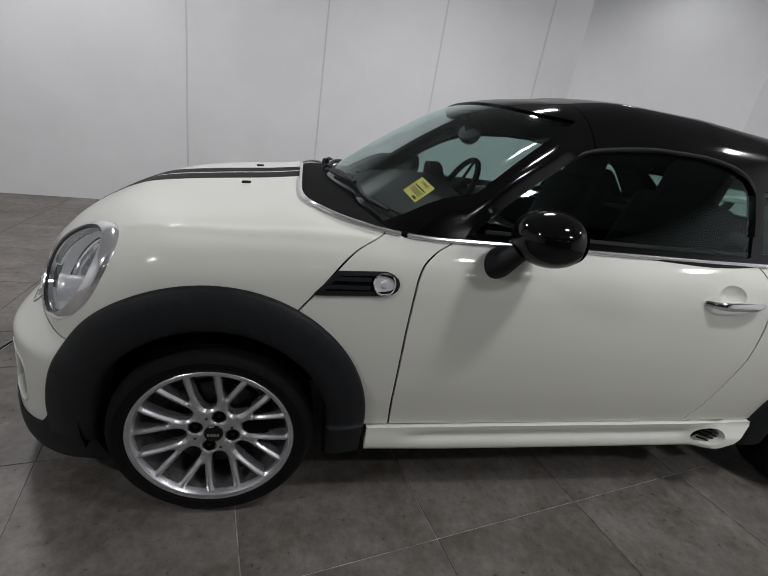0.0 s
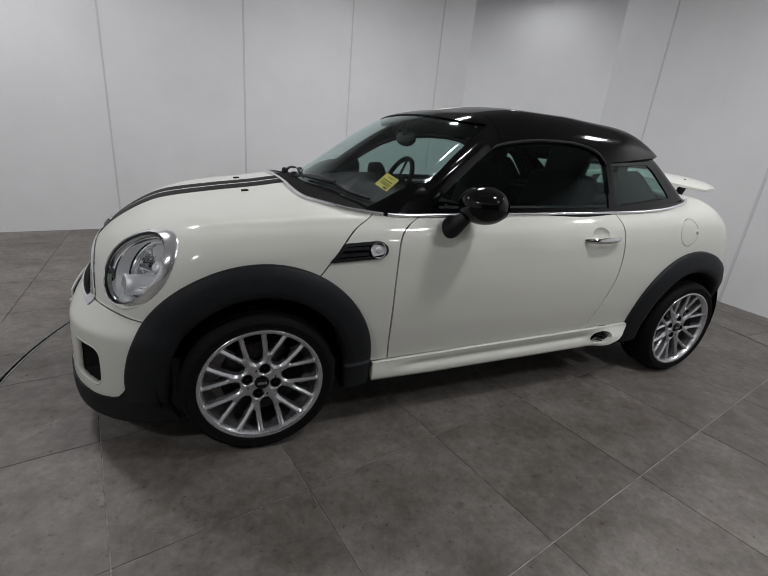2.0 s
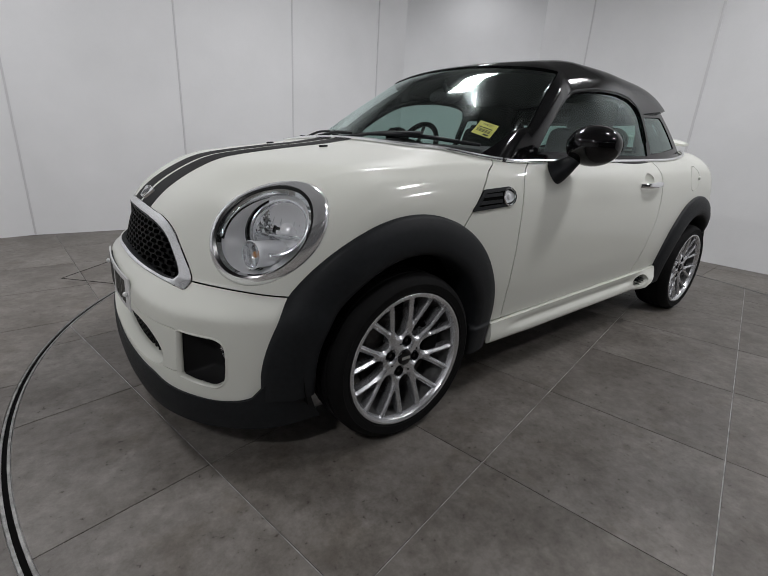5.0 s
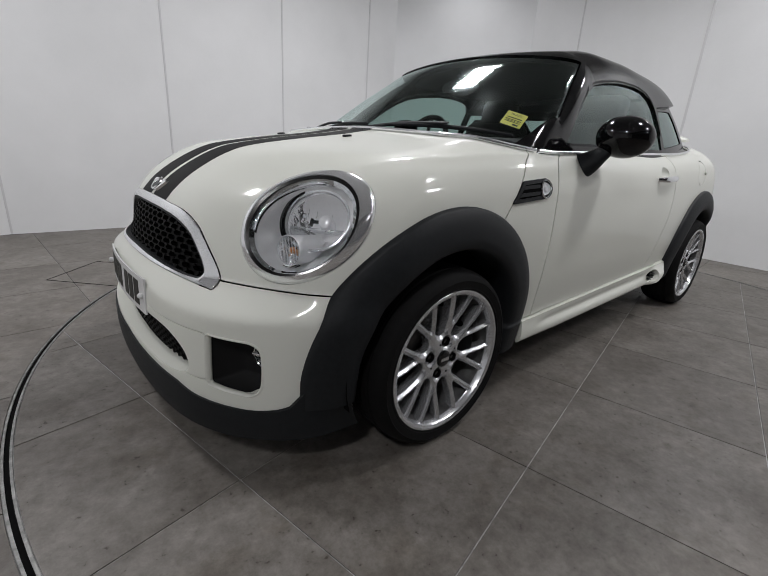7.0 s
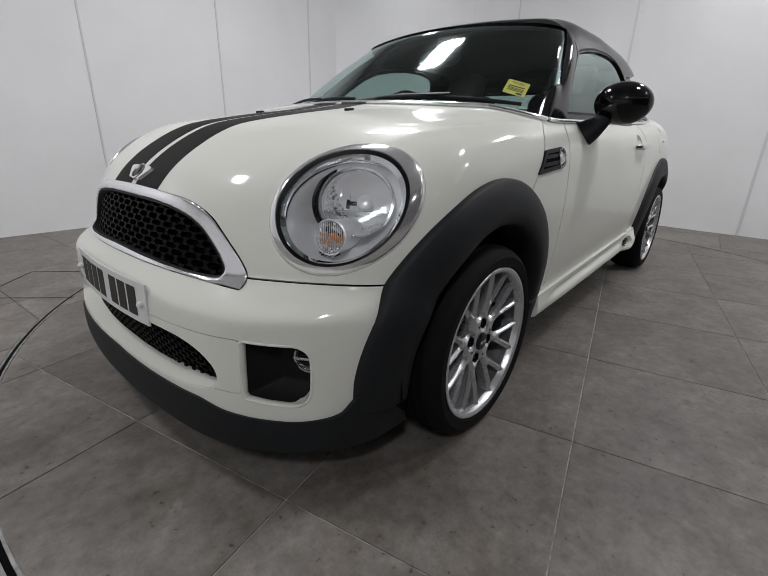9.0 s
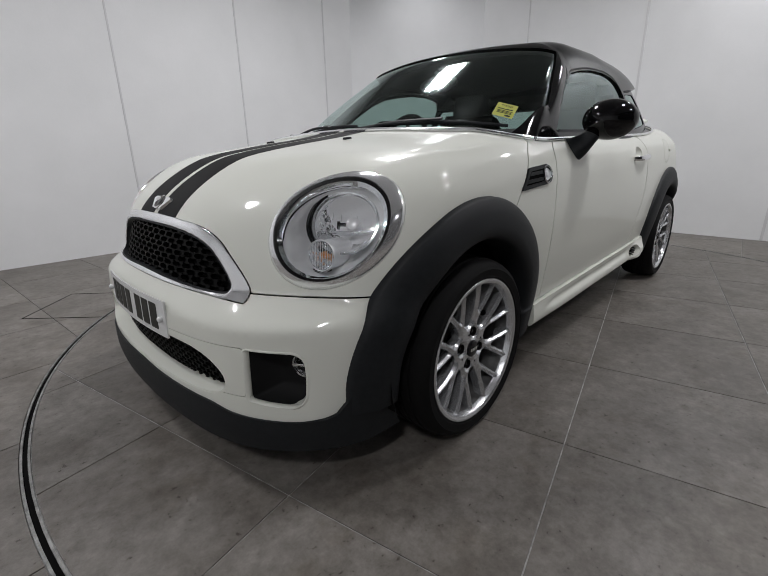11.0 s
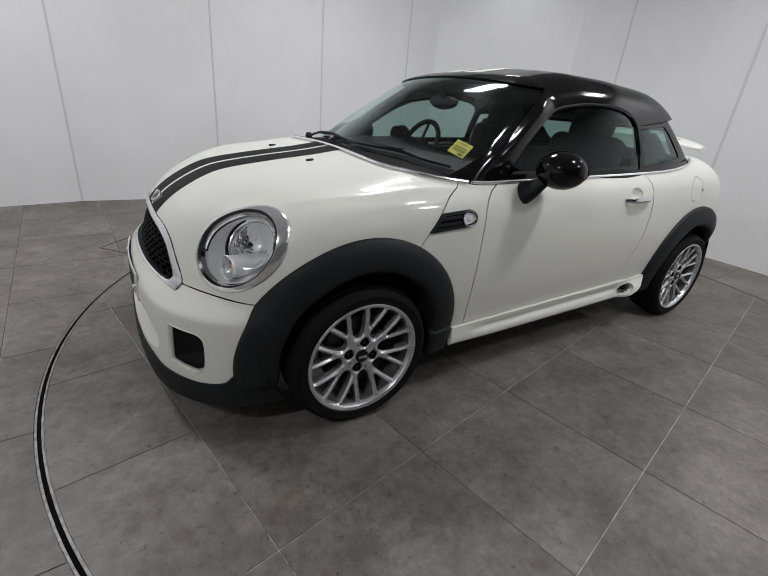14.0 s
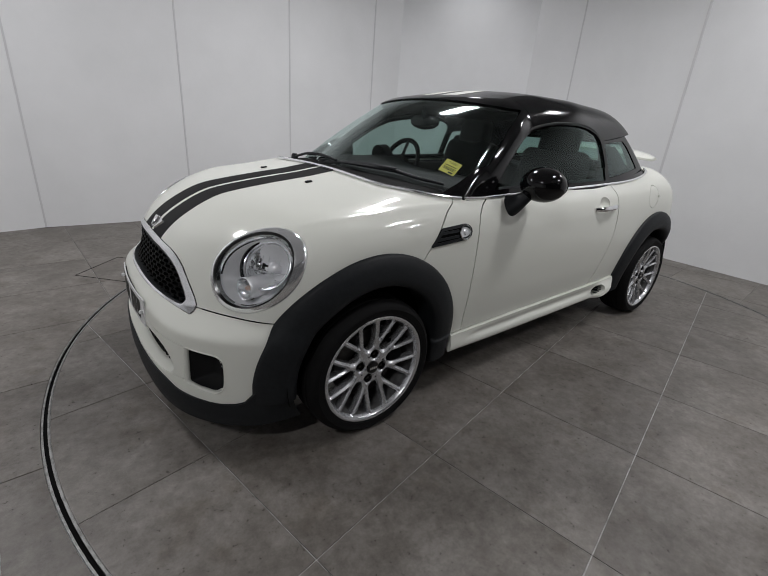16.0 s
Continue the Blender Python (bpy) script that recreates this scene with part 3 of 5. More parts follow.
def lower_body():
    shell = skin(body, (-0.8, -0.92, 0.05), (3.15, 0.92, 1.14), 0.0145)
    top, shell = split(shell, cabin_hole(*shell[0].T))
    lip = below(below(above(shell, lambda x, y, z: arch_cut(x, y, z, 0.345)), lip_line), lambda x, y, z: x - 0.1)
    lip = above(lip, lambda x, y, z: z - 0.15)
    out = np.clip((np.abs(lip[0][:, 1]) - 0.66) / 0.09, 0, 1)
    lip = (lip[0] + unit(gradient(body, lip[0])) * (0.008 * out * out * (3 - 2 * out))[:, None], lip[1])
    panel("front_lip", lip, body, PLASTIC, car, "black textured plastic front lip", lift=0.006, depth=0.03)
    shell = above(shell, arch_cut)
    shell = above(shell, lamp_hole)
    for hole in (grille_hole, intake_hole, fog_hole):
        shell = above(shell, hole)
    # inner skin behind the gaps, near-black to give them their shade
    panel("inner_shell", above(shell, lambda x, y, z: z - np.where((x > 0.2) & (x < 2.35), 0.26, 0.15)), body, DARK, car, "near-black inner sheet, the shade behind the panel gaps", lift=-0.03, ends=False)
    rest = above(above(shell, lip_line), lambda x, y, z: np.where(x < 0.1, 1, z - 0.20))
    front = below(rest, lambda x, y, z: seam_bumper(x, y, z) + 0.002)
    bumper = below(front, lambda x, y, z: x - 0.1)
    insert = lambda x, y, z: np.maximum(np.maximum(z - 0.424 - 0.02 * np.abs(y), np.abs(y) - 0.5485), 0.300 - z)
    panel("front_bumper", above(bumper, lambda x, y, z: insert(x, y, z) - 0.001), body, PAINT, car, "creamy white front bumper", depth=0.03)
    panel("bumper_insert", below(bumper, lambda x, y, z: insert(x, y, z) + 0.001), body, PAINT, car, depth=0.03)
    upper = above(rest, lambda x, y, z: np.where(x < 0.1, seam_bumper(x, y, z) - 0.002, 1))
    bonnet, behind = below(upper, lambda x, y, z: seam_bonnet(x, y, z) + GAP), above(upper, lambda x, y, z: seam_bonnet(x, y, z) - GAP)
    panel("bonnet", bonnet, body, PAINT, car, "creamy white clamshell bonnet")
    behind = above(behind, lambda x, y, z: np.where(x < 2.2, sill_line(x, y, z) - GAP, 1))
    fender = below(behind, lambda x, y, z: seam_door_front(x, y, z) + GAP)
    rear = above(behind, lambda x, y, z: seam_door_front(x, y, z) - GAP)
    door = below(rear, lambda x, y, z: seam_door_back(x, y, z) + GAP)
    quarter = above(rear, lambda x, y, z: seam_door_back(x, y, z) - GAP)
    for s in (-1, 1):
        half = lambda x, y, z: -s * y
        panel("front_fender", below(fender, half), body, PAINT, car)
        recess = lambda x, y, z: (np.hypot((x - 1.622) / 0.058, (z - 0.868) / 0.038) - 1) * 0.04
        leaf = panel("door", above(below(door, half), recess), body, PAINT, car, "creamy white closed door")
        dish = below(below(door, half), recess)
        g = unit(gradient(body, dish[0]))
        deep = np.clip(-recess(*dish[0].T) / 0.04, 0, 1)
        panel("handle_recess", (dish[0] - g * (0.024 * np.sqrt(deep))[:, None], dish[1]), body, PAINT, leaf, ends=False, own=True)
        bar = [(1.515, 0.004), (1.54, 0.022), (1.58, 0.032), (1.68, 0.032), (1.725, 0.022), (1.75, 0.004)]
        pts = np.array([(bx, s * (side_y(np.array([bx]), np.array([0.856]))[0] + out), 0.849 + 0.05 * (bx - 1.63)) for bx, out in bar])
        pts = curve_points(pts, 18)
        bm = bmesh.new()
        tube(bm, pts, 0, 12, flat=(0.020, 0.030, (0, 0, 1)), taper=0.55 + 0.45 * np.sin(np.linspace(0.25, 2.9, 18)))
        part("door_handle", bm, CHROME, leaf, "polished chrome door handle")
    flap = lambda x, y, z: np.where(y < 0, np.hypot(x - 2.312, (z - 0.880)) - 0.073, 1.0)
    panel("rear_quarter", above(quarter, lambda x, y, z: flap(x, y, z) - 0.0018), body, PAINT, car, "creamy white rear body")
    cap = panel("fuel_flap", below(quarter, lambda x, y, z: flap(x, y, z) + 0.0018), body, PAINT, car, "round creamy white fuel flap")
    bm = bmesh.new()
    fy = -side_y(np.array([2.378]), np.array([0.884]))[0]
    bmesh.ops.create_uvsphere(bm, u_segments=16, v_segments=8, radius=0.011, matrix=Matrix.Translation((2.378, fy - 0.001, 0.884)))
    part("flap_catch", bm, PAINT, cap)
    scuttle = above(below(above(top, lambda x, y, z: z - 0.8), lambda x, y, z: x - 0.75), lambda x, y, z: cabin(x, y, z) + 0.03)
    panel("scuttle", scuttle, body, SCUTTLE, car, "black plastic scuttle below the windscreen", lift=-0.008, depth=0.02)
    deck = above(above(above(top, lambda x, y, z: z - 0.8), lambda x, y, z: x - 1.9), lambda x, y, z: cabin(x, y, z) + 0.03)
    panel("rear_deck", deck, body, BLACK_PAINT, car, lift=-0.004)


def sills():
    for s in (-1, 1):
        def wall(a, b):
            k = np.clip((0.325 - b) / 0.09, 0, 1)
            rise = 0.026 * np.clip((a - 0.75) / 1.05, 0, 1)
            scoop = np.clip((a - 1.74) / 0.13, 0, 1)
            out = 0.013 + 0.017 * k * k * (3 - 2 * k) - 0.05 * np.clip((0.232 + rise - b) / 0.03, 0, 1) ** 2 + 0.034 * scoop * scoop * (3 - 2 * scoop) * np.clip((0.352 - b) / 0.05, 0, 1)
            # shallow channel pressed along the skirt
            out = out - 0.013 * np.exp(-((b - 0.272 - 0.028 * (a - 0.5)) / 0.015) ** 2) * np.clip((a - 0.56) / 0.12, 0, 1) * np.clip((1.74 - a) / 0.06, 0, 1)
            return np.stack([a, s * (side_y(a, b) + out), b], 1)
        m = patch(wall, 0.44, 2.06, 0.205, 0.382, 0.008)
        m = below(m, lambda x, y, z: sill_line(x, y, z) + GAP)
        m = above(m, lambda x, y, z: polygon(x, z, [(0.46, 0.5), (0.463, 0.215), (0.75, 0.216), (1.80, 0.244), (1.93, 0.280), (2.03, 0.37), (2.06, 0.5)]) * -1)
        m = above(m, lambda x, y, z: (np.hypot((x - 1.81) / 0.066, (z - 0.300 - 0.12 * (x - 1.81)) / 0.033) - 1) * 0.03)
        if s > 0:
            m = (m[0], m[1][:, ::-1])
        sill = panel("side_skirt", m, body, PAINT, car, depth=0.05, own=True)
        bm = bmesh.new()
        for i in range(4):
            box(bm, (0.11, 0.012, 0.005), (1.835, s * (side_y(np.array([1.83]), np.array([0.3]))[0] + 0.016), 0.270 + 0.014 * i), 0.002, Matrix.Rotation(0.25, 3, "Y"))
        part("side_skirt_vent", bm, PLASTIC, sill)
        # Near-black plate that gives the skirt vent its inner shade.
        bm = bmesh.new()
        box(bm, (0.20, 0.006, 0.09), (1.83, s * (side_y(np.array([1.83]), np.array([0.3]))[0] - 0.004), 0.306))
        part("vent_back", bm, DARK, sill)
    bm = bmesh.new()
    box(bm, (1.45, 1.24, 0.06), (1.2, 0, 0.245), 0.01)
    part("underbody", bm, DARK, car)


def arch_trims():
    for key, a0, a1 in (("f", -16, 181), ("r", -22, 193)):
        cx, cz = ARCH[key]
        wx = WHEEL_F if key == "f" else WHEEL_R
        for s in (-1, 1):
            v, t = [], []
            ang = np.radians(np.linspace(a0, a1, 61))
            drop = np.zeros(61)
            if key == "f":
                ang = np.concatenate([np.zeros(8), np.linspace(0, math.pi, 61), np.full(5, math.pi)])
                drop = np.concatenate([np.linspace(0.118, 0.0, 8), np.zeros(61), np.linspace(0.0, 0.08, 6)[1:]])
            prof = [(0.445, -0.004), (0.444, 0.010), (0.436, 0.018), (0.40, 0.028), (0.36, 0.034), (0.334, 0.032), (0.324, 0.022), (0.322, -0.02), (0.324, -0.09)]
            for r, out in prof:
                if key == "f" and r > 0.43:
                    r = r + spline(np.degrees(ang), [(0, 0.0), (100, 0.0), (140, 0.007), (162, 0.015), (180, 0.027)])
                x, z = cx + r * np.cos(ang), cz + r * np.sin(ang) - drop
                rr = np.maximum(r, 0.40)
                bx, bz = cx + rr * np.cos(ang), cz + rr * np.sin(ang) - drop
                y = side_y(bx, np.clip(bz, 0.2, 2)) + out
                v.append(np.stack([x, s * y, z], 1))
            n, m = len(ang), len(prof)
            v = np.concatenate(v)
            f = [(i * n + j, i * n + j + 1, (i + 1) * n + j + 1, (i + 1) * n + j) for i in range(m - 1) for j in range(n - 1)]
            if s > 0:
                f = [q[::-1] for q in f]
            me = raw("wheel_arch_trim", v, f, PLASTIC)
            link("wheel_arch_trim", me, car, "matt black plastic wheel arch trim")
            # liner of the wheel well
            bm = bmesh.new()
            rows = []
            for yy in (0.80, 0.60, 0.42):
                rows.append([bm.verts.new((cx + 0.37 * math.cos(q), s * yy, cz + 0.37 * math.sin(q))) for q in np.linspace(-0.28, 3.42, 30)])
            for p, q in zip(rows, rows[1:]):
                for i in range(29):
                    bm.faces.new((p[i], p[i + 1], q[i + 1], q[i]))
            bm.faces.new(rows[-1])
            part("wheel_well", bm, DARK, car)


BOLT_AT = 1.33
U_GAP = [(-0.030, 0.215), (-0.0285, 0.160), (-0.0265, 0.120), (-0.022, 0.090), (-0.010, 0.0765), (0.0, 0.0755)]
V_GAP = [(-0.0345, 0.215), (-0.0235, 0.180), (-0.0135, 0.152), (-0.007, 0.130), (-0.002, 0.122)]


def spoke_sheet():
    """Cast wheel face: a plate with eight deep and eight shallow openings, four bolt holes, and rounded spokes between."""
    both = lambda half: rounded(half + [(-a, b) for a, b in half[::-1] if a < 0], 2)
    gaps = [both(U_GAP), both(V_GAP)]

    def free(x, y, z):
        r, a = np.hypot(x, y), np.arctan2(y, x)
        best = np.full(np.shape(x), 9.0)
        for k in range(2):
            q = (a - math.pi / 2 - 0.165 + math.pi / 8 * k + math.pi / 8) % (math.pi / 4) - math.pi / 8
            best = np.minimum(best, np.maximum(polygon(r * np.sin(q), r * np.cos(q), gaps[k]), r - 0.2035))
        for k in range(4):
            b = BOLT_AT + math.pi / 2 * k
            best = np.minimum(best, np.hypot(x - 0.052 * np.cos(b), y - 0.052 * np.sin(b)) - 0.0155)
        return best

    def height(x, y):
        r = np.hypot(x, y)
        d = np.clip(free(x, y, 0 * x) / 0.0135, 0, 1)
        return spline(r, [(0.0, 0.069), (0.05, 0.0695), (0.078, 0.069), (0.1, 0.0715), (0.13, 0.0785), (0.16, 0.084), (0.2, 0.0885), (0.22, 0.089)]) - 0.012 * (1 - d) ** 1.6

    m = patch(lambda a, b: np.stack([a, b, 0 * a], 1), -0.214, 0.214, -0.214, 0.214, 0.0036)
    m = below(m, lambda x, y, z: np.hypot(x, y) - 0.212)
    v, t = above(m, free)
    v = np.stack([v[:, 0], v[:, 1], height(v[:, 0], v[:, 1])], 1)
    e = 0.0012
    g = unit(np.stack([height(v[:, 0] - e, v[:, 1]) - height(v[:, 0] + e, v[:, 1]), height(v[:, 0], v[:, 1] - e) - height(v[:, 0], v[:, 1] + e), np.full(len(v), 2 * e)], 1))
    edges = np.concatenate([t[:, [0, 1]], t[:, [1, 2]], t[:, [2, 0]]])
    _, first, num = np.unique(np.sort(edges, axis=1), axis=0, return_index=True, return_counts=True)
    rim = edges[first[num == 1]]
    a, b, o, n = rim[:, 0], rim[:, 1], len(v), len(rim)
    deep = np.array([0, 0, 0.03])
    way = unit(np.cross(v[b] - v[a], np.array([0, 0, 1.0])))
    i = np.arange(n)
    verts = np.concatenate([v, v[a], v[b], v[b] - deep, v[a] - deep])
    faces = np.concatenate([t, np.stack([o + i + n, o + i, o + i + 3 * n], 1), np.stack([o + i + n, o + i + 3 * n, o + i + 2 * n], 1)])
    return raw("spokes", verts, faces, ALLOY, np.concatenate([g] + [way] * 4))


SPOKES = spoke_sheet()


def wheel(x, s):
    w = tagged(new("wheel"), "silver cross-spoke alloy wheel with low-profile tyre")
    w.parent = car
    m = Matrix.Translation((x, s * (0.745 if x < 1 else 0.733), WHEEL_Z)) @ Matrix.Rotation(math.pi / 2 * (1 if s < 0 else -1), 4, "X")
    bm = bmesh.new()
    half = [(0.224, 0.088), (0.232, 0.096), (0.2385, 0.098), (0.2395, 0.0995), (0.242, 0.0985), (0.252, 0.1005), (0.261, 0.1012), (0.2625, 0.1024), (0.265, 0.1008), (0.271, 0.0982),
            (0.2785, 0.092), (0.2852, 0.081), (0.2895, 0.069), (0.2915, 0.058), (0.2855, 0.056), (0.2855, 0.050), (0.2922, 0.048), (0.293, 0.022), (0.2865, 0.020), (0.2865, 0.013), (0.293, 0.011)]
    prof = half + [(r, -h) for r, h in half[::-1]]
    lathe(bm, prof, m, 72)
    part("tyre", bm, RUBBER, w, "worn black rubber tyre")
    bm = bmesh.new()
    rim = [(0.232, 0.088), (0.2355, 0.094), (0.232, 0.0978), (0.226, 0.0982), (0.219, 0.0945), (0.2145, 0.086), (0.212, 0.075)]
    lathe(bm, rim, m, 72)
    part("rim", bm, ALLOY, w)
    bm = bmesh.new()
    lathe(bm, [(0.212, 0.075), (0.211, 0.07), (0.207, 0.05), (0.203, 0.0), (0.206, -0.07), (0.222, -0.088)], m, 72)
    part("rim_barrel", bm, SHADED_ALLOY, w, "inner alloy barrel, its shade put into a dark grey")
    ob = link("spokes", SPOKES, w, "silver alloy spokes and hub")
    ob.matrix_basis = m @ Matrix.Diagonal((1.045, 1.045, 1, 1))
    bm = bmesh.new()
    lathe(bm, [(0.0, 0.077), (0.022, 0.0765), (0.0265, 0.074), (0.028, 0.068)], m, 32)
    cap = part("hub_cap", bm, GLOSS_PLASTIC, w, "gloss black hub cap with a silver badge bar")
    bm = bmesh.new()
    for i in range(4):
        box(bm, (0.0065, 0.011, 0.001), (-0.0135 + 0.009 * i, 0, 0.0775))
    bmesh.ops.transform(bm, matrix=m, verts=bm.verts[:])
    part("badge", bm, CHROME, cap)
    for i in range(4):
        a = BOLT_AT + math.pi / 2 * i
        c = m @ Matrix.Translation((0.0545 * math.cos(a), 0.0545 * math.sin(a), 0))
        # Bolt and locating holes: their inner shade is painted as black shapes.
        bm = bmesh.new()
        lathe(bm, [(0.0, 0.048), (0.012, 0.048), (0.0152, 0.066)], c, 20)
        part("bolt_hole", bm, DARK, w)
        bm = bmesh.new()
        lathe(bm, [(0.0, 0.0600), (0.006, 0.0595), (0.0085, 0.057), (0.0088, 0.049)], c, 6)
        part("wheel_bolt", bm, STEEL, w)
        c = m @ Matrix.Rotation(BOLT_AT + 0.62 + math.pi / 2 * i, 4, "Z") @ Matrix.Translation((0.0555, 0, 0))
        bm = bmesh.new()
        lathe(bm, [(0.0, 0.0706), (0.0034, 0.0706), (0.0036, 0.069)], c, 12)
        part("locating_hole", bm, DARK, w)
    # Black disc added behind the hub for the shade between the spokes.
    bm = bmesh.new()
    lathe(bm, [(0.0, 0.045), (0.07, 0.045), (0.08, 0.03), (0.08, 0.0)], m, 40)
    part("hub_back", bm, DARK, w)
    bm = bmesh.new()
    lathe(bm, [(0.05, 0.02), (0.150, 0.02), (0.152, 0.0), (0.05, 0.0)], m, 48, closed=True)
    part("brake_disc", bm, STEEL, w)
    bm = bmesh.new()
    box(bm, (0.07, 0.13, 0.06), (0.125, 0.03, 0.03), 0.012)
    bmesh.ops.transform(bm, matrix=m, verts=bm.verts[:])
    part("brake_caliper", bm, DARK, w)
    return w


SIDE_WINDOW = [(0.70, 0.962), (0.82, 1.066), (0.898, 1.124), (0.995, 1.19), (1.07, 1.229), (1.19, 1.254), (1.34, 1.272), (1.49, 1.275), (1.60, 1.264), (1.68, 1.237), (1.716, 1.196), (1.718, 1.095), (1.716, 0.99)]
QUARTER_WINDOW = [(1.765, 1.0), (1.765, 1.19), (1.95, 1.205), (2.075, 1.212), (2.13, 1.18), (2.27, 1.05)]


def side_window(x, y, z):
    return np.where(np.abs(y) > 0.4, polygon(x, z, SIDE_WINDOW), 1.0)


def quarter_window(x, y, z):
    return np.where(np.abs(y) > 0.4, polygon(x, z, QUARTER_WINDOW), 1.0)


def screen_top(y):
    return 1.355 - 0.12 * y * y


def windscreen(x, y, z):
    a = np.abs(y)
    edge = a - 0.03 - spline(z, [(0.95, 0.63), (1.0, 0.648), (1.08, 0.651), (1.2, 0.62), (1.28, 0.578), (1.4, 0.51)])
    side = 0.7 * (x - spline(z, [(0.90, 0.515), (0.958, 0.575), (1.063, 0.690), (1.179, 0.830), (1.251, 0.927), (1.303, 1.005), (1.4, 1.17)]))
    return np.maximum(np.maximum(np.maximum(edge, side), z - screen_top(y)), x - 0.925 - 0.42 * y * y)


def rear_window(x, y, z):
    a = np.abs(y)
    return np.where(x > 2.0, np.maximum(a - 0.50, z - 1.20), 1.0)


def smooth(k):
    k = np.clip(k, 0, 1)
    return k * k * (3 - 2 * k)


def upper_body():
    green = skin(cabin, (0.2, -0.8, 0.86), (2.75, 0.8, 1.45), 0.0125)
    green = above(green, lambda x, y, z: body(x, y, z) + 0.035)
    for s in (-1, 1):
        half = lambda x, y, z: -s * y
        g = below(green, half)
        panel("side_window", below(g, lambda x, y, z: side_window(x, y, z) + 0.002), cabin, GLASS, car, "dark tinted side window", lift=-0.006, depth=0.004).visible_shadow = False
        panel("quarter_lining", below(g, lambda x, y, z: quarter_window(x, y, z) + 0.012), cabin, FABRIC, car, "dark inner lining", lift=-0.05, ends=False)
        panel("quarter_window", below(g, lambda x, y, z: quarter_window(x, y, z) + 0.002), cabin, GLASS, car, "dark tinted quarter window", lift=-0.004, depth=0.004).visible_shadow = False
    panel("windscreen", below(green, lambda x, y, z: windscreen(x, y, z) + 0.002), cabin, SCREEN_GLASS, car, "raked windscreen glass", lift=-0.003, depth=0.004).visible_shadow = False
    panel("rear_window", below(green, lambda x, y, z: rear_window(x, y, z) + 0.002), cabin, GLASS, car, lift=-0.004, depth=0.004).visible_shadow = False
    frame_ = green
    for hole in (side_window, quarter_window, windscreen, rear_window):
        frame_ = above(frame_, hole)
    joint = lambda x, y, z: x - 0.962 - 0.37 * y * y
    front = below(frame_, lambda x, y, z: joint(x, y, z) + 0.002)
    back = above(frame_, lambda x, y, z: joint(x, y, z) - 0.002)
    brim = lambda x, y, z: np.where(z < 1.06, -1.0, z - 1.206 - 0.10 * np.clip(x - 1.76, 0, 1) + 6 * np.clip(1.755 - x, 0, 0.1))
    roof, haunch = above(back, brim), below(back, brim)
    stripe = lambda x, y, z: np.where((z > 1.22), np.maximum(0.035 - np.abs(y), np.abs(y) - 0.15), 1.0)

    def bulge(x, y, z):
        """Rounding of the pillar between screen and door glass."""
        a, b = np.clip(windscreen(x, y, z), 0, 1) + 1e-4, np.clip(side_window(x, y, z), 0, 1) + 1e-4
        t = np.clip(-joint(x, y, z) / 0.16, 0, 1)
        return 0.004 + 0.065 * a * b / (a + b) ** 2 * np.clip((np.abs(y) - 0.45) / 0.12, 0, 1) * smooth((z - 0.95) / 0.22) * t * t * (3 - 2 * t)

    def swell(x, y, z):
        """The roof flares out over the rear quarter like a helmet."""
        k = np.clip((x - 1.62) / 0.5, 0, 1)
        return 0.003 + 0.021 * k * k * (3 - 2 * k)

    for s in (-1, 1):
        half = lambda x, y, z: -s * y
        pil = below(front, half)
        panel("windscreen_pillar", pil, cabin, ROOF_PAINT, car, "gloss black windscreen pillar", lift=bulge(*pil[0].T), depth=0.03, shade=lambda x, y, z: cabin(x, y, z) - bulge(x, y, z))
        panel("quarter_pillar", below(haunch, half), cabin, ROOF_PAINT, car, "gloss black rear quarter frame", depth=0.012)
    panel("roof", roof, cabin, ROOF_PAINT, car, "gloss black helmet-shaped roof", lift=swell(*roof[0].T), depth=0.03, shade=lambda x, y, z: cabin(x, y, z) - swell(x, y, z))
    for s in (-1, 1):
        half = lambda x, y, z: -s * y
        panel("roof_stripe", below(below(roof, half), stripe), cabin, PAINT, car, "white roof stripe", lift=swell(*below(below(roof, half), stripe)[0].T) + 0.0015, depth=0.001)


lower_body()
sills()
arch_trims()
upper_body()
for wx in (WHEEL_F, WHEEL_R):
    for ws in (-1, 1):
        wheel(wx, ws)


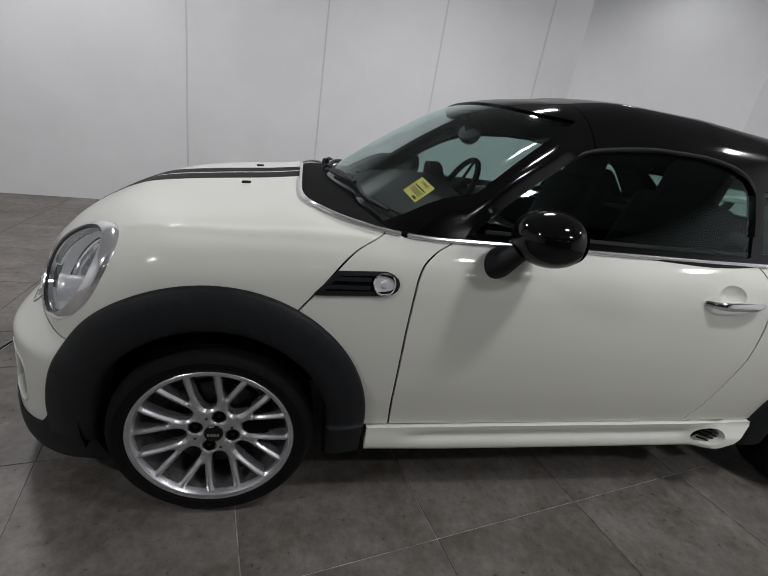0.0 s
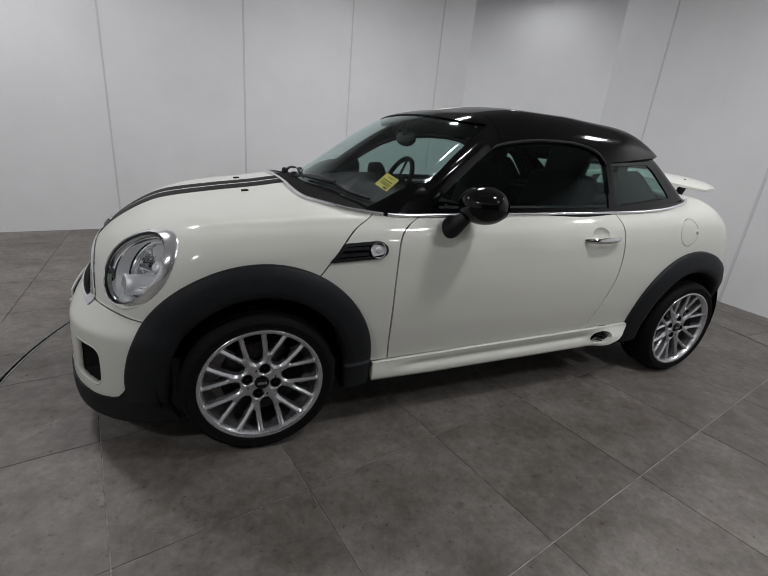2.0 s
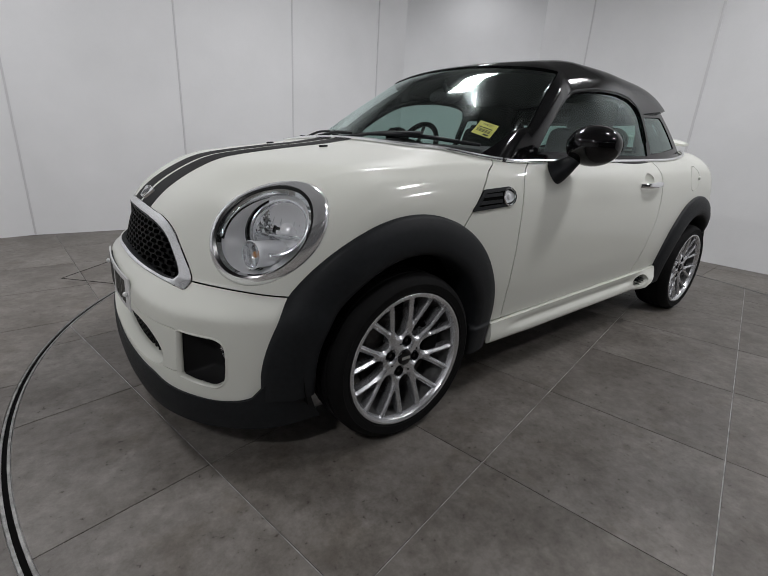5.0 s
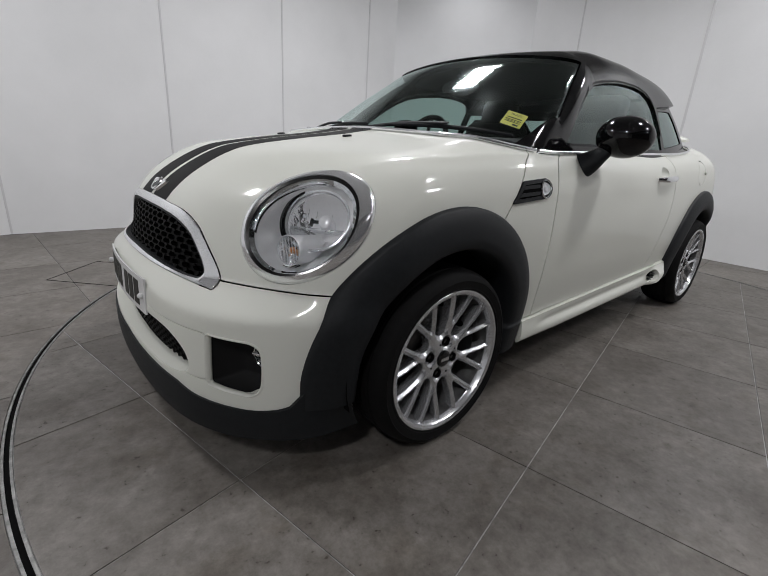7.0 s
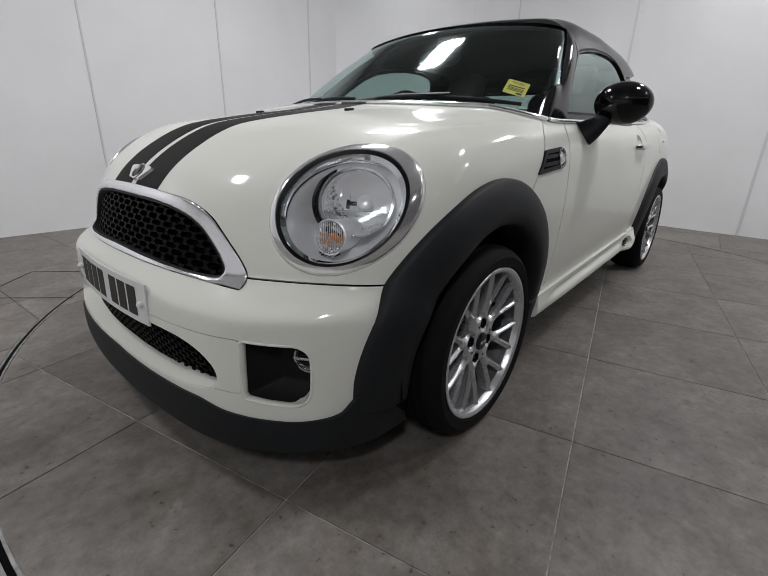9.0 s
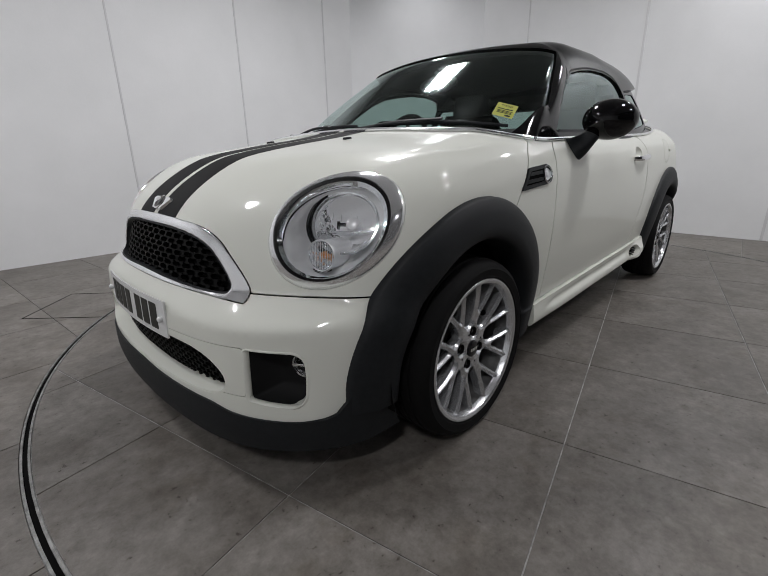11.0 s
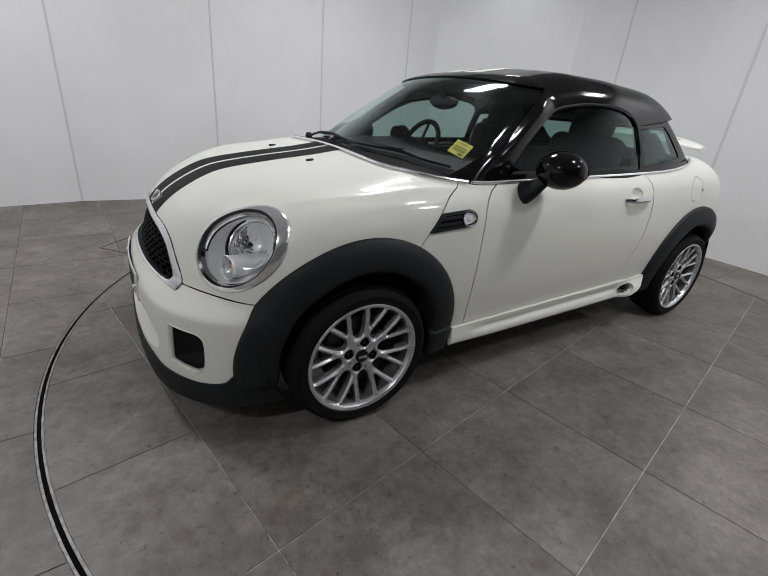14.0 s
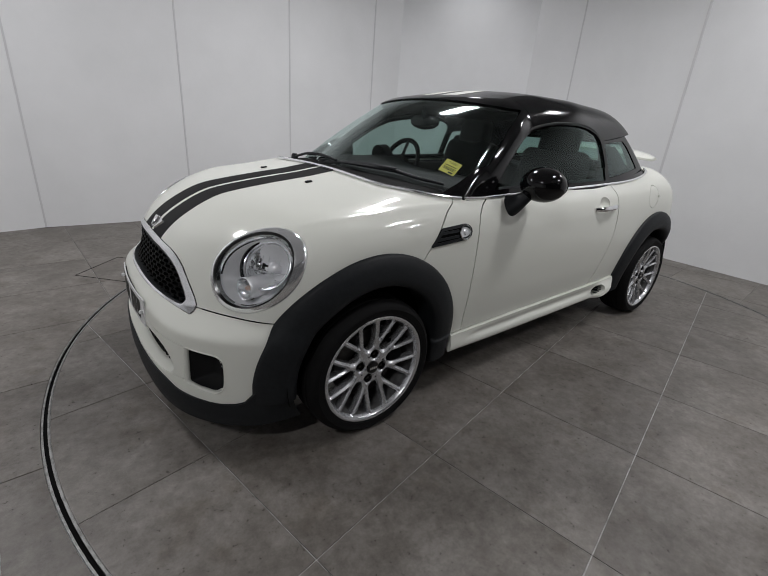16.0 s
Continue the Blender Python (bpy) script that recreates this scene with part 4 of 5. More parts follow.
# ---- car details ----
def headlamp(s):
    """s: -1 left, 1 right."""
    flip = Matrix.Diagonal((1, -s, 1, 1))
    m = axes_at(HL_AT, HL_OUT, HL_U)
    lamp = tagged(new("headlight"), "oval clear headlight with wide chrome bezel")
    lamp.parent = car
    steps = 72
    th = np.linspace(0, 2 * math.pi, steps, endpoint=False)
    mm = np.array(m)

    def world(u, v, w):
        p = np.stack([u, v, w, np.ones_like(u)], -1) @ mm.T
        return p[..., :3]

    def on_body(u, v):
        lo, hi = np.full(np.shape(u), -0.12), np.full(np.shape(u), 0.12)
        for _ in range(24):
            mid = (lo + hi) / 2
            ins = body(*np.moveaxis(world(u, v, mid), -1, 0)) < 0
            lo, hi = np.where(ins, mid, lo), np.where(ins, hi, mid)
        return lo

    def ellipse(a, b, cu=0.0, cv=0.0):
        return cu + a * np.cos(th), cv + b * np.sin(th)

    def ring(name, rows, material, parent, label="", closed=True, cap=False):
        bm = bmesh.new()
        vs = []
        for (u, v), w in rows:
            vs.append([bm.verts.new(flip @ Vector(p)) for p in world(u, v, w)])
        for a, b in zip(vs, vs[1:]):
            for i in range(steps):
                j = (i + 1) % steps
                bm.faces.new((a[i], a[j], b[j], b[i]))
        if cap:
            bm.faces.new(vs[-1])
        return part(name, bm, material, parent, label, 50)

    o = ellipse(0.186, 0.1425)
    wo = on_body(*o)
    mid = ellipse(0.178, 0.137, -0.001)
    wm = on_body(*mid) + 0.010
    cu = -0.010
    inn = ellipse(0.157, 0.128, cu, -0.001)
    wi = 0.85 * on_body(*inn) + 0.014
    ring("bezel", [((o[0], o[1]), wo - 0.02), (o, wo + 0.003), (mid, wm), (inn, wi + 0.003), (ellipse(0.155, 0.126, cu, -0.001), wi - 0.006)], SATIN_CHROME, lamp, "polished chrome bezel")
    g1, g2 = ellipse(0.1565, 0.1275, cu, -0.001), ellipse(0.1475, 0.1195, cu, -0.001)
    ring("gasket", [(g1, wi - 0.001), (g2, wi - 0.004), (g2, wi - 0.02)], GLOSS_PLASTIC, lamp, "black rubber gasket")
    r2 = ellipse(0.137, 0.111, cu, -0.001)
    ring("inner_ring", [(g2, wi - 0.006), (r2, wi - 0.014), (r2, wi - 0.03)], CHROME, lamp, "bright inner trim ring")
    # lens dome
    rows = []
    for k in (1.0, 0.9, 0.75, 0.55, 0.3, 0.02):
        e = ellipse(0.1475 * k, 0.1195 * k, cu, -0.001)
        rows.append((e, (wi - 0.004) * k * k + (1 - k * k) * 0.036))
    ring("lens", rows, CLEAR, lamp, "clear domed lens", cap=True).visible_shadow = False
    rows = []
    for k in (1.0, 0.93, 0.8, 0.6, 0.35, 0.03):
        e = ellipse(0.137 * k, 0.111 * k, cu, -0.001)
        rows.append((e, (wi - 0.03) * k * k - 0.07 * (1 - k * k)))
    ring("reflector", rows, SILVER_PLASTIC, lamp, "satin silver inner housing", cap=True)

    def turned(name, prof, cu, cv, material, label="", n=40, parent=lamp, tilt=None):
        bm = bmesh.new()
        lathe(bm, prof, flip @ m @ Matrix.Translation((cu, cv, 0)) @ (tilt or Matrix()), n)
        return part(name, bm, material, parent, label, 40 if n > 20 else 8)

    bu, bv, big = 0.026, 0.008, 0.090
    bm = bmesh.new()
    arc = []
    for q in np.linspace(radians(75), radians(215), 34):
        k = math.sin((q - radians(75)) / radians(140) * math.pi) ** 0.5
        row = [(big, -0.05), (big, -0.004), (big + 0.006 * k, 0.001), (big + 0.014 * k, -0.003), (big + 0.015 * k, -0.06)]
        arc.append([bm.verts.new(flip @ m @ Vector((bu + r * math.cos(q), bv + r * math.sin(q), h))) for r, h in row])
    for a, b in zip(arc, arc[1:]):
        for i in range(4):
            bm.faces.new((a[i], a[i + 1], b[i + 1], b[i]))
    part("main_beam_collar", bm, GLOSS_PLASTIC, lamp, "black crescent beside the main reflector", 40)
    turned("main_beam_ring", [(big, -0.004), (big - 0.002, -0.001), (big - 0.008, -0.003), (big - 0.010, -0.006), (big - 0.011, -0.02)], bu, bv, SATIN_CHROME, "bright ring inside the collar")
    bowl = turned("main_beam_bowl", [(0.082, -0.012), (0.076, -0.024), (0.066, -0.038), (0.052, -0.052), (0.033, -0.066), (0.012, -0.071), (0.0, -0.071)], bu, bv, REFLECTOR, "mirror-bright reflector bowl", 48)
    level = flip @ axes_at(m @ Vector((bu, bv, 0)), HL_OUT, (0.585, -0.81, 0))

    def fitted(name, size, at, material, label=""):
        bm = bmesh.new()
        box(bm, size, at, 0.001)
        bmesh.ops.transform(bm, matrix=level, verts=bm.verts[:])
        part(name, bm, material, bowl, label)

    bm = bmesh.new()
    lathe(bm, [(0.0, -0.008), (0.012, -0.009), (0.018, -0.013), (0.0195, -0.020), (0.0195, -0.040), (0.013, -0.07)], level @ Matrix.Translation((0.018, 0.002, 0)), 28)
    part("bulb_shield", bm, SILVER_PLASTIC, bowl, "silver bulb shield", 40)
    fitted("shield_bracket", (0.020, 0.007, 0.010), (-0.010, 0.002, -0.022), GLOSS_PLASTIC, "black bracket")
    fitted("shield_foot", (0.007, 0.020, 0.010), (-0.022, 0.0, -0.022), GLOSS_PLASTIC)
    fitted("reflector_step", (0.150, 0.0025, 0.030), (0.0, -0.018, -0.034), REFLECTOR, "mirror step across the bowl")
    for k in range(5):
        x = -0.044 + 0.022 * k
        fitted("reflector_ridge", (0.0012, 0.050 - 0.006 * abs(k - 2), 0.004), (x, 0.048 - 0.004 * abs(k - 2), -0.050 + 0.006 * abs(k - 2)), REFLECTOR)
    # fluted fan of the lower housing beside the indicator
    for k in range(9):
        bm = bmesh.new()
        box(bm, (0.050 - 0.003 * abs(k - 4), 0.0022, 0.006), (-0.088 + 0.001 * k, -0.068 + 0.0062 * k, -0.040 + 0.002 * k), 0.0006)
        bmesh.ops.transform(bm, matrix=flip @ m, verts=bm.verts[:])
        part("housing_flute", bm, GLOSS_PLASTIC, lamp)
    # indicator: a ribbed tube that points ahead
    front = m @ Vector((-0.072, -0.042, 0.012))
    im = flip @ axes_at(front, (-0.90, -0.30, 0.10), (0, 0, 1))

    def spun(name, prof, material, label, parent, n=40):
        bm = bmesh.new()
        lathe(bm, prof, im, n)
        return part(name, bm, material, parent, label, 40)

    rib = [(0.0372 + 0.0009 * (k % 2), -0.090 + 0.0042 * k) for k in range(19)]
    ind = spun("indicator", [(0.036, -0.11)] + rib + [(0.0388, -0.010), (0.0405, -0.003), (0.0405, 0.0), (0.039, 0.002), (0.0375, 0.0)], SILVER_PLASTIC, "ribbed silver indicator tube", lamp)
    spun("indicator_lens", [(0.0375, 0.0005), (0.032, 0.004), (0.017, 0.008), (0.0, 0.009)], CLEAR, "clear ribbed indicator lens", ind).visible_shadow = False
    spun("indicator_bulb", [(0.0, -0.034), (0.014, -0.030), (0.028, -0.018), (0.0372, -0.002)], REFLECTOR, "bright indicator bowl", ind, 16)
    spun("indicator_filament", [(0.0, -0.008), (0.005, -0.009), (0.009, -0.014), (0.009, -0.032)], AMBER, "amber bulb", ind, 20)
    bm = bmesh.new()
    for k in range(15):
        box(bm, (0.072 * math.sqrt(1 - ((k - 7) / 7.6) ** 2), 0.0006, 0.001), (0, -0.035 + 0.005 * k, 0.001))
    bmesh.ops.transform(bm, matrix=im, verts=bm.verts[:])
    part("lens_rib", bm, RIB, ind, "pale moulded ribs")


RIB = shader("pale_rib", (0.8, 0.8, 0.82), 0.2)
MESH_BLACK = shader("mesh_black", (0.0025, 0.0025, 0.0025), 0.55, spec=0.1)
SILVER_PLASTIC = grain(shader("satin_silver_plastic", (0.88, 0.88, 0.89), 0.3, 0.3), 15, (0.84, 0.84, 0.85), (0.92, 0.92, 0.93))


def nose_sheet(y0, y1, z0, z1, h):
    return patch(lambda a, b: np.stack([front_x(a, b), a, b], 1), y0, y1, z0, z1, h)


def honeycomb(y, z, w, h):
    """Below zero inside the cells of a mesh of flattened hexagons w wide and h high."""
    best = np.full(y.shape, 9.0)
    for oy, oz in ((0, 0), (0.5, 0.5)):
        a = np.abs((y / (w * 1.0) + oy) % 1 - 0.5) * w
        b = np.abs((z / (h * 1.0) + oz) % 1 - 0.5) * h
        k = h / w
        best = np.minimum(best, np.maximum(b - h * 0.25 - 0.0, (a * k * 1.0 + b) - h * 0.5))
    return best


def front_grilles():
    sheet = nose_sheet(-0.52, 0.52, 0.50, 0.75, 0.006)
    frame_ = below(above(sheet, lambda x, y, z: polygon(y, z, GRILLE) - 0.012), lambda x, y, z: frame_edge(y, z) + 0.0015)
    v, t = frame_
    inner, outer = polygon(v[:, 1], v[:, 2], GRILLE) - 0.012, -frame_edge(v[:, 1], v[:, 2])
    g = unit(gradient(body, v))
    v = v + g * (0.001 + 0.004 * np.sqrt(np.clip(np.minimum(inner, outer) / 0.0035, 0, 1)))[:, None]
    grille = tagged(new("radiator_grille"), "black honeycomb grille in a chrome frame")
    grille.parent = car
    panel("chrome_frame", (v, t[:, ::-1]), body, SATIN_CHROME, grille, "polished chrome frame", depth=0.02, own=True)
    for name, poly, z0, z1, y1, grow, w, h, top in (("mesh", GRILLE, 0.53, 0.72, 0.47, 0.013, 0.050, 0.0315, grille), ("lower_mesh", INTAKE, 0.262, 0.435, 0.515, 0.014, 0.036, 0.022, None)):
        fine = below(nose_sheet(-y1, y1, z0, z1, 0.0042), lambda x, y, z: polygon(y, z, poly) - grow - (0 if top else 0.012))
        web = above(fine, lambda x, y, z: honeycomb(y, z, w, h) + (0.0011 if top else 0.001))
        owner = top
        if owner is None:
            owner = tagged(new("lower_intake"), "black honeycomb lower air intake")
            owner.parent = car
        panel(name, (web[0], web[1][:, ::-1]), body, MESH_BLACK, owner, "", lift=-0.014 if top else -0.05, depth=0.016)
        # Near-black sheet in place of the shade behind the mesh.
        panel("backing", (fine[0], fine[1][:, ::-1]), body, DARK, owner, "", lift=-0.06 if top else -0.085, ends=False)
        v, t = above(below(nose_sheet(-y1 - 0.03, y1 + 0.03, z0 - 0.03, z1 + 0.03, 0.008), lambda x, y, z: polygon(y, z, poly) - grow + 0.002), lambda x, y, z: polygon(y, z, poly) - grow + 0.006)
        panel("surround", (v, t[:, ::-1]), body, PLASTIC if top else PAINT, owner, "", lift=-0.001, depth=0.055 if top else 0.085)
    for s in (-1, 1):
        hole = tagged(new("fog_light_recess"), "black recess with a small round fog light")
        hole.parent = car
        lo, hi = (0.53, 0.72) if s > 0 else (-0.72, -0.53)
        sh = below(nose_sheet(lo, hi, 0.26, 0.45, 0.005), lambda x, y, z: polygon(np.abs(y), z, FOG) - 0.004)
        v, t = sh
        deep = np.clip((0.003 - polygon(np.abs(v[:, 1]), v[:, 2], FOG)) / 0.03, 0, 1)
        v = v + np.array([1.0, 0, 0]) * (0.013 + 0.070 * np.sqrt(deep))[:, None]
        panel("recess_shell", (v, t[:, ::-1]), body, TRIM_GREY, hole, ends=False, own=True)
        edge = np.array(FOG)
        edge = edge[np.concatenate([[True], np.hypot(*np.diff(edge, axis=0).T) > 0.0015])]
        bm = bmesh.new()
        tube(bm, np.stack([front_x(s * edge[:, 0], edge[:, 1]) + 0.0085, s * edge[:, 0], edge[:, 1]], 1), 0, 10, closed=True, flat=(0.010, 0.019, (1, 0, 0)))
        part("recess_lip", bm, PAINT, hole, "rolled creamy white lip")
        bm = bmesh.new()
        m = axes_at((-0.516, s * 0.636, 0.374), (-1, s * 0.45, 0.03))
        lathe(bm, [(0.036, -0.04), (0.036, 0.0), (0.034, 0.003), (0.031, 0.0)], m, 32)
        fog = part("fog_light", bm, CHROME, hole, "round fog light")
        bm = bmesh.new()
        lathe(bm, [(0.032, 0.001), (0.022, 0.008), (0.0, 0.012)], m, 32)
        part("fog_lens", bm, CLEAR, fog, "clear lens").visible_shadow = False
        bm = bmesh.new()
        lathe(bm, [(0.031, -0.002), (0.024, -0.02), (0.0, -0.03)], m, 32)
        part("fog_reflector", bm, REFLECTOR, fog)
        bm = bmesh.new()
        box(bm, (0.06, 0.006, 0.004), (0, 0.004, 0.010), 0.001)
        bmesh.ops.transform(bm, matrix=m, verts=bm.verts[:])
        part("fog_bar", bm, CHROME, fog)


def strip(bm, thick, wide, high, x, n):
    """A flat bar along y in n lengths, ready to be bent."""
    rings = []
    for i in range(n + 1):
        y = wide * (i / n - 0.5)
        rings.append([bm.verts.new((x + a * thick / 2, y, b * high / 2)) for a, b in ((-1, -1), (1, -1), (1, 1), (-1, 1))])
    for a, b in zip(rings, rings[1:]):
        for j in range(4):
            bm.faces.new((a[j], a[(j + 1) % 4], b[(j + 1) % 4], b[j]))
    bm.faces.new(rings[0])
    bm.faces.new(rings[-1])


def number_plate():
    plate = tagged(new("number_plate"), "white front number plate with dark marks")
    plate.parent = car

    def bend(b):
        bmesh.ops.transform(b, matrix=m, verts=b.verts[:])
        for q in b.verts:
            q.co.x += 0.22 * q.co.y ** 2
    m = Matrix.Translation((-0.7185, 0.012, 0.451)) @ Matrix.Rotation(radians(2), 4, "Y")
    bm = bmesh.new()
    strip(bm, 0.005, 0.52, 0.111, 0.0, 16)
    bend(bm)
    part("plate", bm, WHITE_PLASTIC, plate)
    bm = bmesh.new()
    strip(bm, 0.016, 0.46, 0.085, 0.011, 12)
    bend(bm)
    part("bracket", bm, PLASTIC, plate)
    x = 0.214
    for i in range(7):
        if i == 4:
            x -= 0.033
        bm = bmesh.new()
        box(bm, (0.0008, 0.046, 0.079), (-0.0034, x - 0.023, 0))
        bend(bm)
        part("mark", bm, INK, plate)
        x -= 0.0575
    for s in (-1, 1):
        bm = bmesh.new()
        bmesh.ops.create_uvsphere(bm, u_segments=16, v_segments=8, radius=0.009, matrix=m @ Matrix.Translation((-0.003 + 0.007, s * 0.238, 0.0)))
        part("screw_cap", bm, WHITE_PLASTIC, plate)


def bonnet_fittings():
    for y0, y1 in ((-0.15, -0.016), (0.016, 0.15)):
        skin_ = skin(body, (-0.72, -0.2, 0.62), (0.36, 0.2, 1.05), 0.017)
        st = below(above(skin_, lambda x, y, z: y - y0), lambda x, y, z: y - y1)
        st = above(above(st, grille_hole), lambda x, y, z: cabin_hole(x, y, z) - 0.003)
        st = above(st, lambda x, y, z: z - 0.68)
        panel("bonnet_stripe", st, body, STRIPE, car, "satin dark bonnet stripe", lift=0.001, depth=0.001)
    for s in (-1, 1):
        z = top_z(np.array([-0.008]), np.array([s * 0.255]))[0]
        bm = bmesh.new()
        box(bm, (0.026, 0.017, 0.010), (-0.004, s * 0.255, z + 0.003), 0.003, Matrix.Rotation(-0.1, 3, "Y"))
        box(bm, (0.010, 0.014, 0.010), (0.010, s * 0.255, z + 0.004), 0.002)
        part("washer_jet", bm, PLASTIC, car, "black plastic washer jet")
    # winged badge drawn as plain shapes
    at = Vector((front_x(np.array([0.0]), np.array([0.752]))[0], 0, 0.752))
    n = Vector(unit(gradient(body, np.array([at])))[0])
    m = axes_at(at + n * 0.003, n, (0, 1, 0))
    badge = tagged(new("badge"), "chrome winged bonnet badge")
    badge.parent = car
    bm = bmesh.new()
    lathe(bm, [(0.026, 0.0), (0.026, 0.006), (0.022, 0.008), (0.020, 0.005)], m, 32)
    part("badge_ring", bm, CHROME, badge)
    bm = bmesh.new()
    lathe(bm, [(0.021, 0.004), (0.012, 0.007), (0.0, 0.008)], m, 32)
    part("badge_centre", bm, GLOSS_PLASTIC, badge)
    for s in (-1, 1):
        bm = bmesh.new()
        up = 1 if m.col[1].z > 0 else -1
        shape = [(0.014, 0.024), (0.060, 0.021), (0.066, 0.014), (0.050, -0.006), (0.032, -0.025), (0.012, -0.025)]
        low = [bm.verts.new((s * a, up * b, -0.004)) for a, b in shape]
        high = [bm.verts.new((s * (a * 0.96), up * b * 0.92, 0.005)) for a, b in shape]
        bm.faces.new(high)
        for k in range(6):
            bm.faces.new((low[k], low[(k + 1) % 6], high[(k + 1) % 6], high[k]))
        bmesh.ops.transform(bm, matrix=m, verts=bm.verts[:])
        part("badge_wing", bm, CHROME, badge)


VENT = [(0.252, 0.770), (0.309, 0.834), (0.438, 0.843), (0.458, 0.838), (0.474, 0.826), (0.478, 0.812), (0.474, 0.798), (0.458, 0.787), (0.44, 0.783)]


def side_vents():
    for s in (-1, 1):
        vent = tagged(new("side_vent"), "black side vent with a round clear indicator")
        vent.parent = car
        wall = lambda a, b: np.stack([a, s * side_y(a, b), b], 1)
        m = patch(wall, 0.235, 0.495, 0.755, 0.855, 0.005)
        if s > 0:
            m = (m[0], m[1][:, ::-1])
        m = below(m, lambda x, y, z: polygon(x, z, VENT) - 0.003)
        rim = above(m, lambda x, y, z: polygon(x, z, VENT) + 0.009)
        panel("vent_frame", rim, body, PLASTIC, vent, "", lift=0.006, depth=0.008)
        inner = below(m, lambda x, y, z: polygon(x, z, VENT) + 0.009)
        # Shade inside the vent, as a near-black sheet.
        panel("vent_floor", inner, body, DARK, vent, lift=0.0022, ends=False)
        for k in range(2):
            z0 = 0.797 + 0.022 * k
            bar = below(inner, lambda x, y, z: np.maximum(np.abs(z - z0 - 0.05 * (x - 0.36)) - 0.0055, x - 0.40))
            panel("vent_louvre", bar, body, PLASTIC, vent, lift=0.007, depth=0.006)
        c = Vector((0.438, s * side_y(np.array([0.438]), np.array([0.812]))[0], 0.812))
        n = Vector(unit(gradient(body, np.array([c])))[0])
        a = axes_at(c + n * 0.004, n)
        bm = bmesh.new()
        lathe(bm, [(0.033, -0.01), (0.033, 0.003), (0.0305, 0.006), (0.029, 0.003)], a, 32)
        ind = part("side_indicator", bm, CHROME, vent, "round clear side indicator")
        bm = bmesh.new()
        lathe(bm, [(0.030, 0.003), (0.02, 0.009), (0.0, 0.012)], a, 32)
        part("indicator_cover", bm, CLEAR, ind).visible_shadow = False
        bm = bmesh.new()
        lathe(bm, [(0.030, 0.0015), (0.022, -0.001), (0.012, -0.0005), (0.008, 0.003), (0.0, 0.004)], a, 32)
        part("indicator_dish", bm, SILVER_PLASTIC, ind)


def door_mirrors():
    def shellf(x, y, z):
        a = np.abs(y)
        e = np.sqrt(((x - 0.850) / 0.102) ** 2 + ((a - 0.872) / 0.101) ** 2 + ((z - 1.006) / 0.077) ** 2) - 1
        return smax(e * 0.085, x - 0.908, 0.012)
    for s in (-1, 1):
        mir = tagged(new("door_mirror"), "gloss black oval door mirror")
        mir.parent = car
        lo, hi = ((0.71, -1.02, 0.91), (0.96, -0.74, 1.10)) if s < 0 else ((0.71, 0.74, 0.91), (0.96, 1.02, 1.10))
        head = skin(shellf, lo, hi, 0.009)
        panel("mirror_shell", head, shellf, BLACK_PAINT, mir)
        bm = bmesh.new()
        pts = curve_points([(0.778, s * 0.765, 0.892), (0.788, s * 0.795, 0.915), (0.806, s * 0.822, 0.945), (0.828, s * 0.85, 0.985)], 10)
        tube(bm, pts, 0, 20, flat=(0.085, 0.115, (0.7, 0, 0.7)), taper=np.array([1.05, 1.0, 0.92, 0.82, 0.72, 0.65, 0.6, 0.57, 0.55, 0.55]))
        part("mirror_foot", bm, PLASTIC, mir, "matt black mirror foot")
        bm = bmesh.new()
        lathe(bm, [(0.0, 0.0), (0.9, 0.0), (1.0, -0.06)], Matrix.Translation((0.911, s * 0.872, 1.006)) @ Matrix.Rotation(math.pi / 2, 4, "Y") @ Matrix.Diagonal((0.06, 0.088, 0.06, 1)), 40)
        part("mirror_glass", bm, CHROME, mir)


